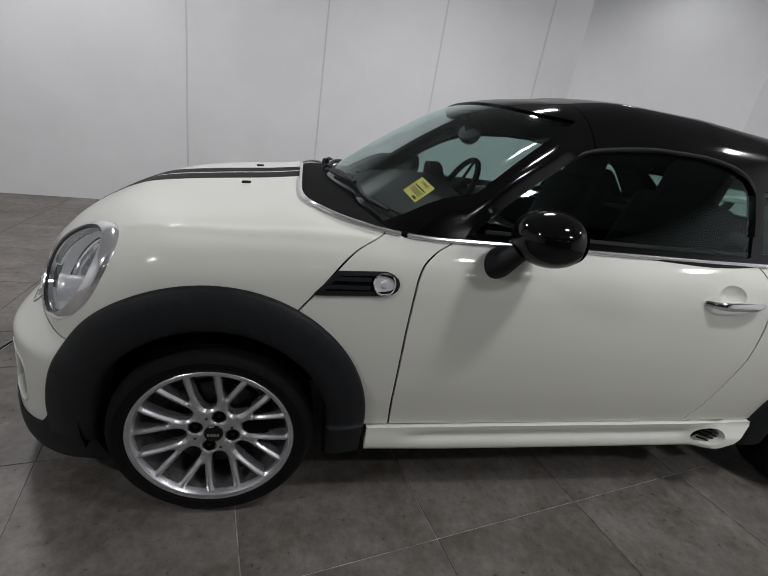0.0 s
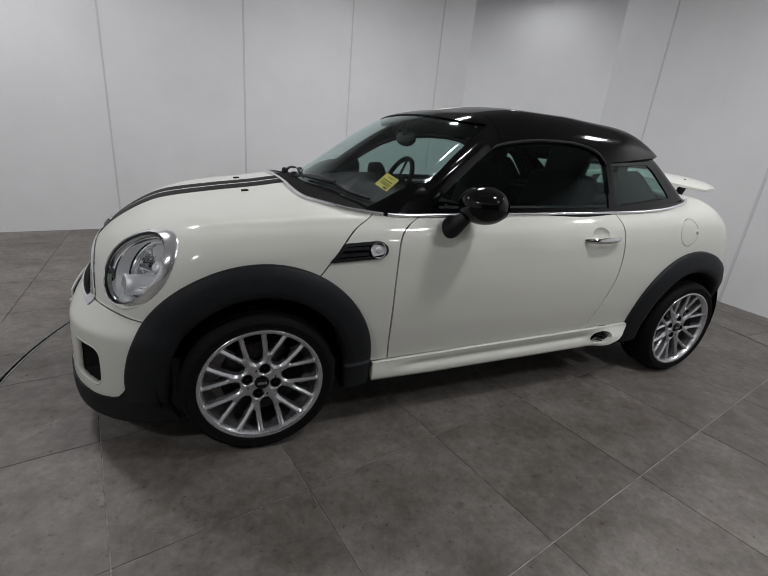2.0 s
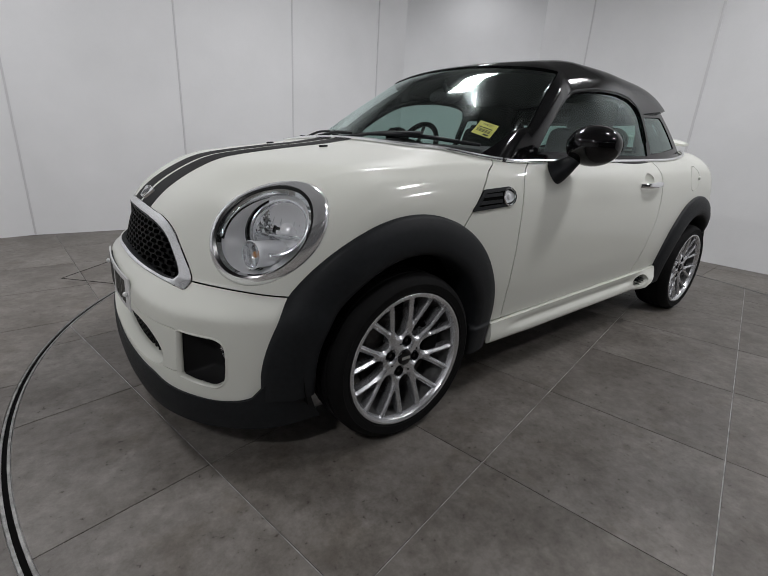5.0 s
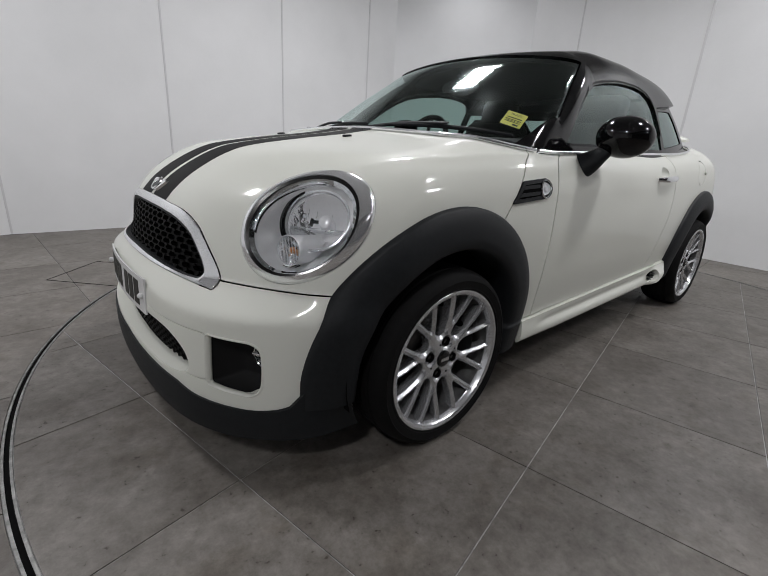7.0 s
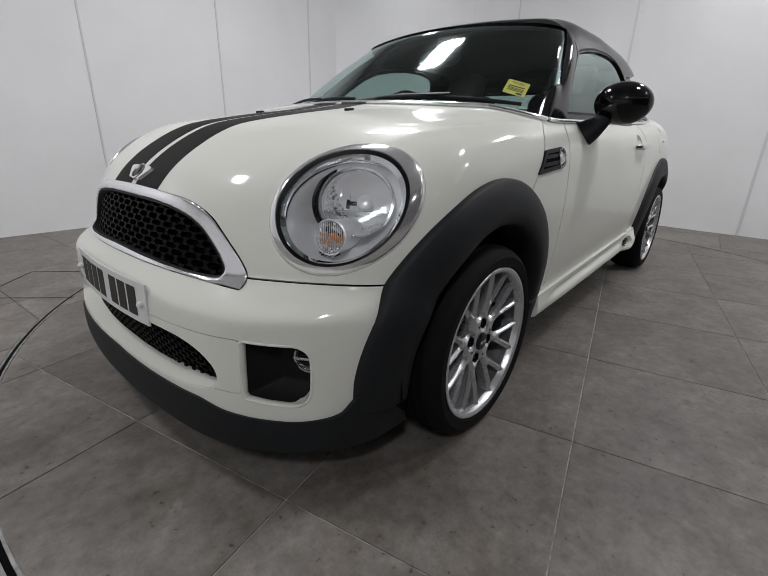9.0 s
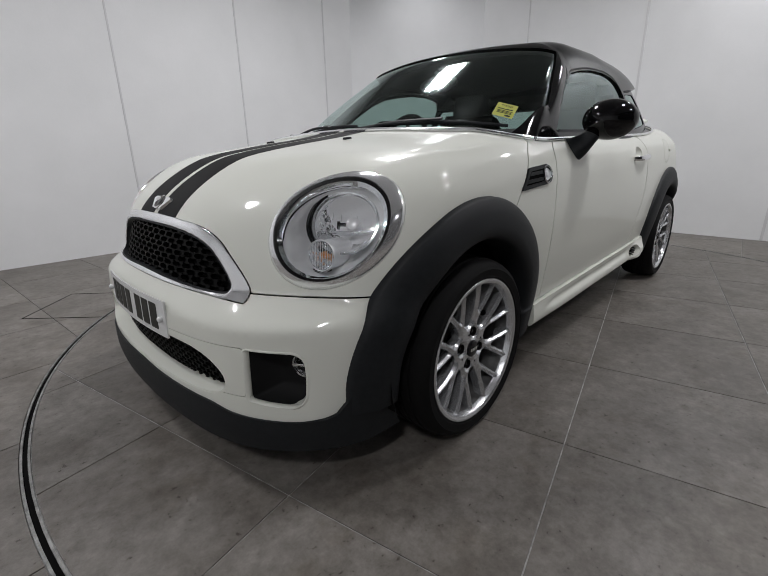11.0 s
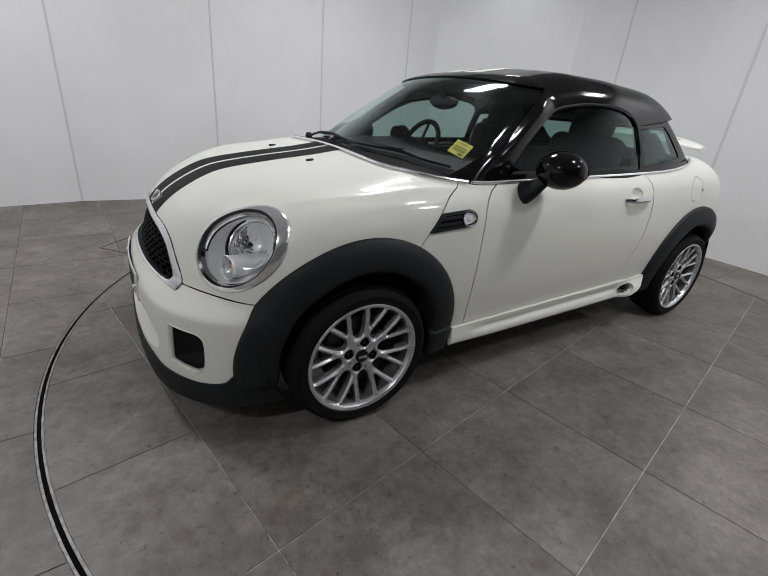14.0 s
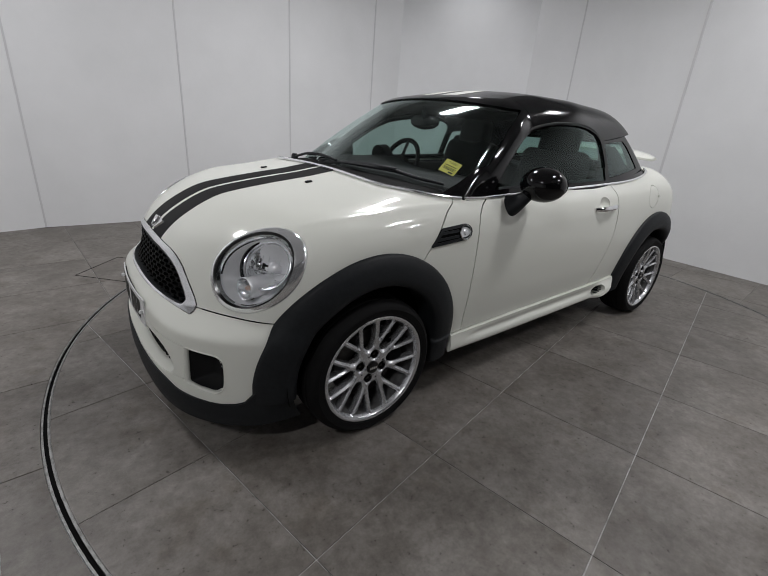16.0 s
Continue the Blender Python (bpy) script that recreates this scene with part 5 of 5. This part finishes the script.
def belt_chrome():
    a = np.concatenate([np.linspace(0, 0.71, 40), [0.718, 0.725]])
    x = 0.62 - 0.43 * np.clip(1 - (a / 0.733) ** 8, 0, 1) ** (1 / 2.2)
    back = np.linspace(0.5, 2.47, 70)
    w = 1 - (np.clip(0.62 - back, 0, 9) / 0.43) ** 2.2 - (np.clip(back - 1.75, 0, 9) / 0.80) ** 2.6
    y_back = 0.733 * np.clip(w, 0.001, 1) ** (1 / 8)
    for s in (-1, 1):
        for name, px, py in (("scuttle_chrome", x, a), ("belt_chrome", back, y_back)):
            z = top_z(px, s * py)
            p = np.stack([px, s * py, z], 1)
            if name == "belt_chrome":
                p = p[p[:, 1] * s > 0.3]
            else:
                p = p[p[:, 0] < 0.52]
            g = unit(gradient(body, p))
            p = p + g * 0.007
            bm = bmesh.new()
            tube(bm, p, 0, 8, flat=(0.014, 0.014, (0, s * 0.5, 1)))
            part(name, bm, SATIN_CHROME, car, "thin chrome trim strip")
        seal = curve_points([(px, pz + 0.009) for px, pz in SIDE_WINDOW[1:-2]], 48)
        y = side_y(seal[:, 0], seal[:, 1], cabin)
        bm = bmesh.new()
        tube(bm, np.stack([seal[:, 0], s * (y + 0.002), seal[:, 1]], 1), 0, 8, flat=(0.012, 0.009, (0, s, 0.3)))
        part("glass_seal", bm, PLASTIC, car, "black rubber seal over the door glass")
    for s in (-1, 1):
        bm = bmesh.new()
        pts = np.array([(q, s * 0.712, top_z(np.array([q]), np.array([s * 0.712]))[0] + 0.018) for q in np.linspace(0.74, 1.80, 30)])
        tube(bm, pts, 0, 6, flat=(0.014, 0.022, (0, 0, 1)))
        part("window_seal", bm, PLASTIC, car)


def wipers():
    def on_screen(y, z):
        return front_x(np.array([y]), np.array([z]), cabin)[0]
    for base, tip0, tip1, root in (((0.30, 0.16, 0.985), (-0.10, 1.000), (-0.645, 0.975), -0.40), ((0.315, 0.54, 0.975), (0.52, 0.987), (0.02, 1.003), 0.26)):
        w = tagged(new("wiper"), "black windscreen wiper arm and blade")
        w.parent = car
        ys = np.linspace(tip0[0], tip1[0], 14)
        zs = np.linspace(tip0[1], tip1[1], 14) + 0.012 * np.sin(np.linspace(0, math.pi, 14))
        pts = np.array([(on_screen(y, z) - 0.010, y, z + 0.008) for y, z in zip(ys, zs)])
        bm = bmesh.new()
        tube(bm, pts, 0, 8, flat=(0.016, 0.018, (-0.5, 0, 0.8)), taper=0.55 + 0.45 * np.sin(np.linspace(0.3, 2.85, 14)))
        part("blade", bm, PLASTIC, w)
        mid = np.array((on_screen(root, 1.0) - 0.024, root, 1.008 + 0.012))
        b = np.array(base)
        arm = curve_points([b, b * 0.7 + mid * 0.3 + np.array([0, 0, 0.008]), b * 0.3 + mid * 0.7 + np.array([-0.006, 0, 0.010]), mid], 14)
        bm = bmesh.new()
        tube(bm, arm, 0, 8, flat=(0.020, 0.012, (-0.5, 0, 0.8)), taper=np.linspace(1.3, 0.7, 14))
        lathe(bm, [(0.0, 0.022), (0.014, 0.02), (0.02, 0.01), (0.022, -0.02)], Matrix.Translation(base), 20)
        part("arm", bm, PLASTIC, w)


def sticker():
    st = tagged(new("inspection_sticker"), "yellow paper sticker inside the windscreen")
    st.parent = car
    c = np.array([(0.513, -0.533, 1.031), (0.571, -0.536, 1.077), (0.594, -0.607, 1.056), (0.538, -0.607, 1.010)])
    o = c.mean(0)
    u, v = unit((c[2] + c[3] - c[0] - c[1])), unit((c[1] + c[2] - c[0] - c[3]))
    n = unit(np.cross(u, v))
    v = np.cross(n, u)
    if n[0] > 0:
        n = -n
    m = Matrix(((u[0], v[0], n[0], o[0]), (u[1], v[1], n[1], o[1]), (u[2], v[2], n[2], o[2]), (0, 0, 0, 1))) @ Matrix.Translation((0, 0, 0.004))
    bm = bmesh.new()
    box(bm, (0.082, 0.074, 0.0008))
    bmesh.ops.transform(bm, matrix=m, verts=bm.verts[:])
    part("paper", bm, YELLOW, st)
    txt = bpy.data.curves.new("heading", "FONT")
    txt.body, txt.size, txt.align_x = "PASSED", 0.0135, "CENTER"
    tmp = bpy.data.objects.new("heading", txt)
    me = bpy.data.meshes.new_from_object(tmp)
    bpy.data.objects.remove(tmp)
    me.materials.append(INK)
    hd = link("heading", me, st, "black heading")
    hd.matrix_basis = m @ Matrix.Translation((0.0, 0.020, 0.0009))
    for k, (w, y, h) in enumerate(((0.06, 0.006, 0.004), (0.064, -0.004, 0.0025), (0.058, -0.010, 0.0025), (0.062, -0.016, 0.0025), (0.022, -0.028, 0.008))):
        bm = bmesh.new()
        box(bm, (w, h, 0.0004), (0.018 if k == 4 else 0, y, 0.0008))
        bmesh.ops.transform(bm, matrix=m, verts=bm.verts[:])
        part("text_line", bm, INK, st)


def rear_spoiler():
    sp = tagged(new("rear_spoiler"), "raised white rear spoiler")
    sp.parent = car
    bm = bmesh.new()
    n, prof = 24, [(0.0, 0.010), (0.05, 0.020), (0.14, 0.018), (0.21, 0.006), (0.215, -0.004), (0.14, -0.010), (0.04, -0.012), (0.005, -0.004)]
    rings = []
    for i in range(n + 1):
        y = -0.52 + 1.04 * i / n
        k = max(0.06, (1 - abs(y / 0.525) ** 4)) ** 0.5
        x0 = 2.68 + 0.06 * (y / 0.52) ** 2
        rings.append([bm.verts.new((x0 + 0.1 + (px - 0.1) * k * 1.6, y, 1.135 + 1.3 * pz * (0.4 + 0.6 * k) + 0.15 * (0.1 + (px - 0.1) * k) - 0.055 * (y / 0.52) ** 2)) for px, pz in prof])
    for a, b in zip(rings, rings[1:]):
        for j in range(len(prof)):
            bm.faces.new((a[j], a[(j + 1) % len(prof)], b[(j + 1) % len(prof)], b[j]))
    bm.faces.new(rings[0])
    bm.faces.new(rings[-1])
    part("wing", bm, PAINT, sp, "creamy white wing")
    for s in (-1, 1):
        bm = bmesh.new()
        box(bm, (0.06, 0.02, 0.12), (2.80, s * 0.36, 1.085), 0.006, Matrix.Rotation(0.5, 3, "Y"))
        part("strut", bm, PLASTIC, sp)


def interior():
    bm = bmesh.new()
    ring = []
    for y in np.linspace(-0.66, 0.66, 15):
        hump = 0.05 * math.exp(-((y - 0.36) / 0.16) ** 2)
        c = 0.32 * (y / 0.66) ** 2 * 0.5
        ring.append([bm.verts.new(p) for p in ((0.42 + c, y, 0.955), (0.60 + c, y, 0.985), (0.80, y, 0.985 + hump * 0.5), (0.92, y, 0.97 + hump), (0.98, y, 0.90 + hump * 0.4), (0.94, y, 0.60), (0.42, y, 0.6))])
    for a, b in zip(ring, ring[1:]):
        for j in range(len(a)):
            bm.faces.new((a[j], a[(j + 1) % len(a)], b[(j + 1) % len(a)], b[j]))
    part("dashboard", bm, TRIM_GREY, car, "dark grey dashboard", 40)
    m = Matrix.Translation((1.03, 0.385, 0.955)) @ Matrix.Rotation(radians(-66), 4, "Y")
    sw = tagged(new("steering_wheel"), "black steering wheel")
    sw.parent = car
    bm = bmesh.new()
    tube(bm, [m @ Vector((0.172 * math.cos(q), 0.172 * math.sin(q), 0)) for q in np.linspace(0, 2 * math.pi, 48, endpoint=False)], 0.016, 10, closed=True)
    part("wheel_rim", bm, TRIM_GREY, sw)
    bm = bmesh.new()
    lathe(bm, [(0.0, 0.02), (0.05, 0.018), (0.062, 0.005), (0.06, -0.03)], m, 28)
    for q in (0.0, math.pi, -math.pi / 2):
        tube(bm, [m @ Vector((r * math.cos(q + 1.57), r * math.sin(q + 1.57), 0)) for r in (0.05, 0.17)], 0, 8, flat=(0.03, 0.012, m.to_3x3() @ Vector((0, 0, 1))))
    part("wheel_hub", bm, TRIM_GREY, sw)
    bm = bmesh.new()
    lathe(bm, [(0.0, 0.04), (0.06, 0.045), (0.075, 0.03), (0.08, -0.03)], Matrix.Translation((0.88, 0.385, 1.0)) @ Matrix.Rotation(radians(80), 4, "Y"), 28)
    part("dial_pod", bm, TRIM_GREY, car)
    for s in (-1, 1):
        seat = tagged(new("seat"), "black cloth bucket seat with headrest")
        seat.parent = car

        def lump(name, size, at, tilt, bev):
            bm = bmesh.new()
            box(bm, size, at, bev, Matrix.Rotation(radians(tilt), 3, "Y"), 4)
            part(name, bm, FABRIC, seat)
        lump("cushion", (0.5, 0.48, 0.16), (1.38, s * 0.36, 0.55), -8, 0.06)
        lump("backrest", (0.15, 0.47, 0.62), (1.66, s * 0.36, 0.83), 16, 0.06)
        lump("headrest", (0.11, 0.27, 0.19), (1.745, s * 0.36, 1.185), 12, 0.05)
        for q in (-1, 1):
            bm = bmesh.new()
            tube(bm, [(1.735, s * 0.36 + q * 0.05, 1.05), (1.745, s * 0.36 + q * 0.05, 1.14)], 0.006, 8)
            part("headrest_post", bm, CHROME, seat)
    bm = bmesh.new()
    bmesh.ops.create_uvsphere(bm, u_segments=28, v_segments=14, radius=1, matrix=Matrix.Translation((0.895, 0.015, 1.235)) @ Matrix.Diagonal((0.022, 0.125, 0.043, 1)))
    mr = part("interior_mirror", bm, GLOSS_PLASTIC, car, "black oval interior mirror")
    bm = bmesh.new()
    tube(bm, [(0.885, 0.0, 1.25), (0.86, 0.0, 1.29), (0.87, 0.0, 1.315)], 0.012, 10)
    part("mirror_stem", bm, PLASTIC, mr)
    bm = bmesh.new()
    box(bm, (0.05, 1.2, 0.35), (2.0, 0, 0.80), 0.01)
    part("bulkhead", bm, TRIM_GREY, car)
    bm = bmesh.new()
    box(bm, (1.9, 1.3, 0.04), (1.35, 0, 0.36), 0.01)
    part("cabin_floor", bm, DARK, car)
    bm = bmesh.new()
    box(bm, (0.55, 1.15, 0.03), (2.25, 0, 0.965), 0.01)
    part("parcel_shelf", bm, TRIM_GREY, car)
    for s in (-1, 1):
        bm = bmesh.new()
        box(bm, (1.35, 0.05, 0.52), (1.30, s * 0.70, 0.68), 0.015)
        part("door_card", bm, TRIM_GREY, car)
        bm = bmesh.new()
        pts = [(1.90, s * 0.60, 0.95), (1.90, s * 0.59, 1.10), (1.93, s * 0.555, 1.24)]
        tube(bm, curve_points(pts, 8), 0, 8, flat=(0.05, 0.10, (1, 0, 0)))
        part("inner_pillar", bm, FABRIC, car)
    liner = skin(lambda x, y, z: cabin(x, y, z) + 0.03, (0.9, -0.6, 1.2), (2.2, 0.6, 1.42), 0.03)
    liner = above(below(liner, lambda x, y, z: x - 2.1), lambda x, y, z: np.maximum(x - 1.08, 0) + (z - 1.33) * 0 - 0.001)
    liner = above(liner, lambda x, y, z: z - 1.29)
    panel("headliner", liner, cabin, FABRIC, car, "dark cloth headliner", ends=False)


for side_ in (-1, 1):
    headlamp(side_)
front_grilles()
number_plate()
bonnet_fittings()
side_vents()
door_mirrors()
belt_chrome()
wipers()
sticker()
rear_spoiler()
interior()


# ---- floor and its tiles ----
PITCH = 0.607
SLAB = grain(shader("dark_grout", (0.13, 0.128, 0.125), 0.8), 20, (0.22, 0.217, 0.212), (0.6, 0.595, 0.59))


def stone_tile():
    """Cloudy grey-brown porcelain, each tile a little different, with stains and specks."""
    m = shader("grey_porcelain_tile", (0.11, 0.105, 0.1), 0.42)
    nt = m.node_tree
    b = nt.nodes["Principled BSDF"]
    tc = nt.nodes.new("ShaderNodeTexCoord")
    info = nt.nodes.new("ShaderNodeObjectInfo")
    shift = nt.nodes.new("ShaderNodeVectorMath")
    shift.operation = "MULTIPLY_ADD"
    wire(m, info.outputs["Random"], shift.inputs[0])
    shift.inputs[1].default_value = (37.0, 53.0, 71.0)
    wire(m, tc.outputs["Object"], shift.inputs[2])

    def cloud(scale, detail, rough, low, high, p0, p1):
        n = node(m, "ShaderNodeTexNoise", Scale=scale, Detail=detail, Roughness=rough)
        wire(m, shift.outputs[0], n.inputs["Vector"])
        r = nt.nodes.new("ShaderNodeValToRGB")
        r.color_ramp.elements[0].position, r.color_ramp.elements[1].position = p0, p1
        r.color_ramp.elements[0].color, r.color_ramp.elements[1].color = (*low, 1), (*high, 1)
        wire(m, n.outputs["Fac"], r.inputs["Fac"])
        return n, r

    def times(a, c):
        x = nt.nodes.new("ShaderNodeMix")
        x.data_type, x.blend_type = "RGBA", "MULTIPLY"
        x.inputs["Factor"].default_value = 1.0
        wire(m, a, x.inputs["A"])
        wire(m, c, x.inputs["B"])
        return x.outputs["Result"]

    n1, base = cloud(2.6, 10, 0.7, (0.098, 0.087, 0.075), (0.205, 0.192, 0.177), 0.36, 0.64)
    n2, fine = cloud(24, 10, 0.8, (0.6, 0.58, 0.55), (1.28, 1.28, 1.28), 0.31, 0.69)
    n3, stain = cloud(6.5, 4, 0.55, (0.80, 0.77, 0.73), (1, 1, 1), 0.30, 0.44)
    n4, speck = cloud(48, 3, 0.6, (0.45, 0.41, 0.36), (1, 1, 1), 0.28, 0.33)
    tone = node(m, "ShaderNodeMapRange")
    tone.inputs["To Min"].default_value, tone.inputs["To Max"].default_value = 0.93, 1.07
    wire(m, info.outputs["Random"], tone.inputs["Value"])
    color = times(times(times(times(base.outputs["Color"], fine.outputs["Color"]), stain.outputs["Color"]), speck.outputs["Color"]), tone.outputs["Result"])
    wire(m, color, b.inputs["Base Color"])
    r = node(m, "ShaderNodeMapRange")
    r.inputs["To Min"].default_value, r.inputs["To Max"].default_value = 0.36, 0.58
    wire(m, n1.outputs["Fac"], r.inputs["Value"])
    wire(m, r.outputs["Result"], b.inputs["Roughness"])
    p = node(m, "ShaderNodeBump", Strength=0.25, Distance=0.0015)
    wire(m, n2.outputs["Fac"], p.inputs["Height"])
    wire(m, p.outputs["Normal"], b.inputs["Normal"])
    return m


TILE = stone_tile()


def clip(poly, keep):
    """Cuts a polygon by keep(p) > 0, which must be nearly linear at tile size."""
    out = []
    for a, b in zip(poly, poly[1:] + poly[:1]):
        ka, kb = keep(a), keep(b)
        if ka > 0:
            out.append(a)
        if (ka > 0) != (kb > 0):
            t = ka / (ka - kb)
            out.append((a[0] + (b[0] - a[0]) * t, a[1] + (b[1] - a[1]) * t))
    return out


def ring_keep(p, sign, grow):
    return sign * (RING + grow - math.hypot(p[0] - TABLE[0], p[1] - TABLE[1]))


def lay(parent, angle, origin, keep, n):
    c, s = math.cos(angle), math.sin(angle)
    g = PITCH - 0.004
    k = 12
    for i in range(-n, n):
        for j in range(-n, n):
            edge = []
            for (x0, y0), (x1, y1) in (((0, 0), (g, 0)), ((g, 0), (g, g)), ((g, g), (0, g)), ((0, g), (0, 0))):
                edge += [(x0 + (x1 - x0) * q / k + i * PITCH + 0.002, y0 + (y1 - y0) * q / k + j * PITCH + 0.002) for q in range(k)]
            poly = clip([(origin[0] + c * x - s * y, origin[1] + s * x + c * y) for x, y in edge], keep)
            if len(poly) < 3:
                continue
            full = []
            for a, b in zip(poly, poly[1:] + poly[:1]):
                full.append(a)
                if abs(keep(a)) < 1e-3 and abs(keep(b)) < 1e-3 and math.dist(a, b) > 0.06:
                    r = (math.dist(a, TABLE) + math.dist(b, TABLE)) / 2
                    cuts = int(math.dist(a, b) / 0.04)
                    for q in range(1, cuts):
                        x, y = a[0] + (b[0] - a[0]) * q / cuts - TABLE[0], a[1] + (b[1] - a[1]) * q / cuts - TABLE[1]
                        d = math.hypot(x, y)
                        full.append((TABLE[0] + x * r / d, TABLE[1] + y * r / d))
            poly = full
            cx, cy = sum(p[0] for p in poly) / len(poly), sum(p[1] for p in poly) / len(poly)
            if not (-4.7 < cx < 4.75 and -6.9 < cy < 3.45):
                continue
            lean = [random.uniform(-0.0004, 0.0004) for _ in range(2)]
            m = len(poly)
            v = [(x - cx, y - cy, lean[0] * (x - cx) + lean[1] * (y - cy)) for x, y in poly]
            v += [(x * 1.002, y * 1.002, -0.008) for x, y, _ in v]
            f = [tuple(range(m))] + [(a, a + m, (a + 1) % m + m, (a + 1) % m) for a in range(m)]
            me = raw("tile", v, f, TILE, smooth=False)
            ob = link("tile", me, parent)
            ob.location = (cx, cy, 0.0)


def hatch(parent):
    """Thin open joint round a square floor cover that meets the turntable."""
    for a, b in (((-0.90, 1.68), (-0.59, 2.02)), ((-0.59, 2.02), (-0.235, 1.685)), ((-0.90, 1.68), (-0.545, 1.325))):
        bm = bmesh.new()
        d = math.atan2(b[1] - a[1], b[0] - a[0])
        box(bm, (math.dist(a, b), 0.006, 0.002), ((a[0] + b[0]) / 2, (a[1] + b[1]) / 2, 0.0002), 0, Matrix.Rotation(d, 3, "Z"))
        part("cover_joint", bm, DARK, parent, "dark joint of a square floor cover")


def floors():
    bm = bmesh.new()
    bm.faces.new([bm.verts.new((x, y, -0.006)) for x, y in WALLS])
    bm.normal_update()
    me = bpy.data.meshes.new("floor")
    bm.to_mesh(me)
    bm.free()
    me.materials.append(SLAB)
    floor = link("floor", me, None, "grey stone-look tiled studio floor", category="floor", kind="structure")
    bm = bmesh.new()
    m = Matrix.Translation((*TABLE, 0))
    lathe(bm, [(0.0, -0.003), (RING - 0.0075, -0.003), (RING - 0.0075, -0.0055)], m, 160)
    me = bpy.data.meshes.new("turntable")
    bm.to_mesh(me)
    bm.free()
    me.materials.append(SLAB)
    table = link("turntable", me, None, "round tiled turntable set flush in the floor", category="turntable", kind="structure")
    for name, r0, r1 in (("inner_edge_trim", RING - 0.0135, RING - 0.0065), ("outer_edge_trim", RING + 0.0065, RING + 0.0135)):
        bm = bmesh.new()
        lathe(bm, [(r0, -0.004), (r0, 0.001), (r1, 0.001), (r1, -0.004)], m, 200)
        part(name, bm, TRIM_METAL, table if "inner" in name else floor, "thin metal edge strip")
    bm = bmesh.new()
    lathe(bm, [(RING - 0.0075, -0.0045), (RING + 0.0075, -0.0045)], m, 200)
    part("ring_gap", bm, DARK, floor, "dark gap round the turntable")
    lay(table, math.radians(12.0), (0.127, -1.091), lambda p: ring_keep(p, 1, -0.016), 9)
    lay(floor, math.radians(4.6), (-1.273, 0.204), lambda p: ring_keep(p, -1, 0.016), 14)
    hatch(floor)


TRIM_METAL = grain(shader("aluminium_strip", (0.24, 0.24, 0.233), 0.5, 0.5), 30, (0.15, 0.15, 0.146), (0.33, 0.33, 0.32))
floors()
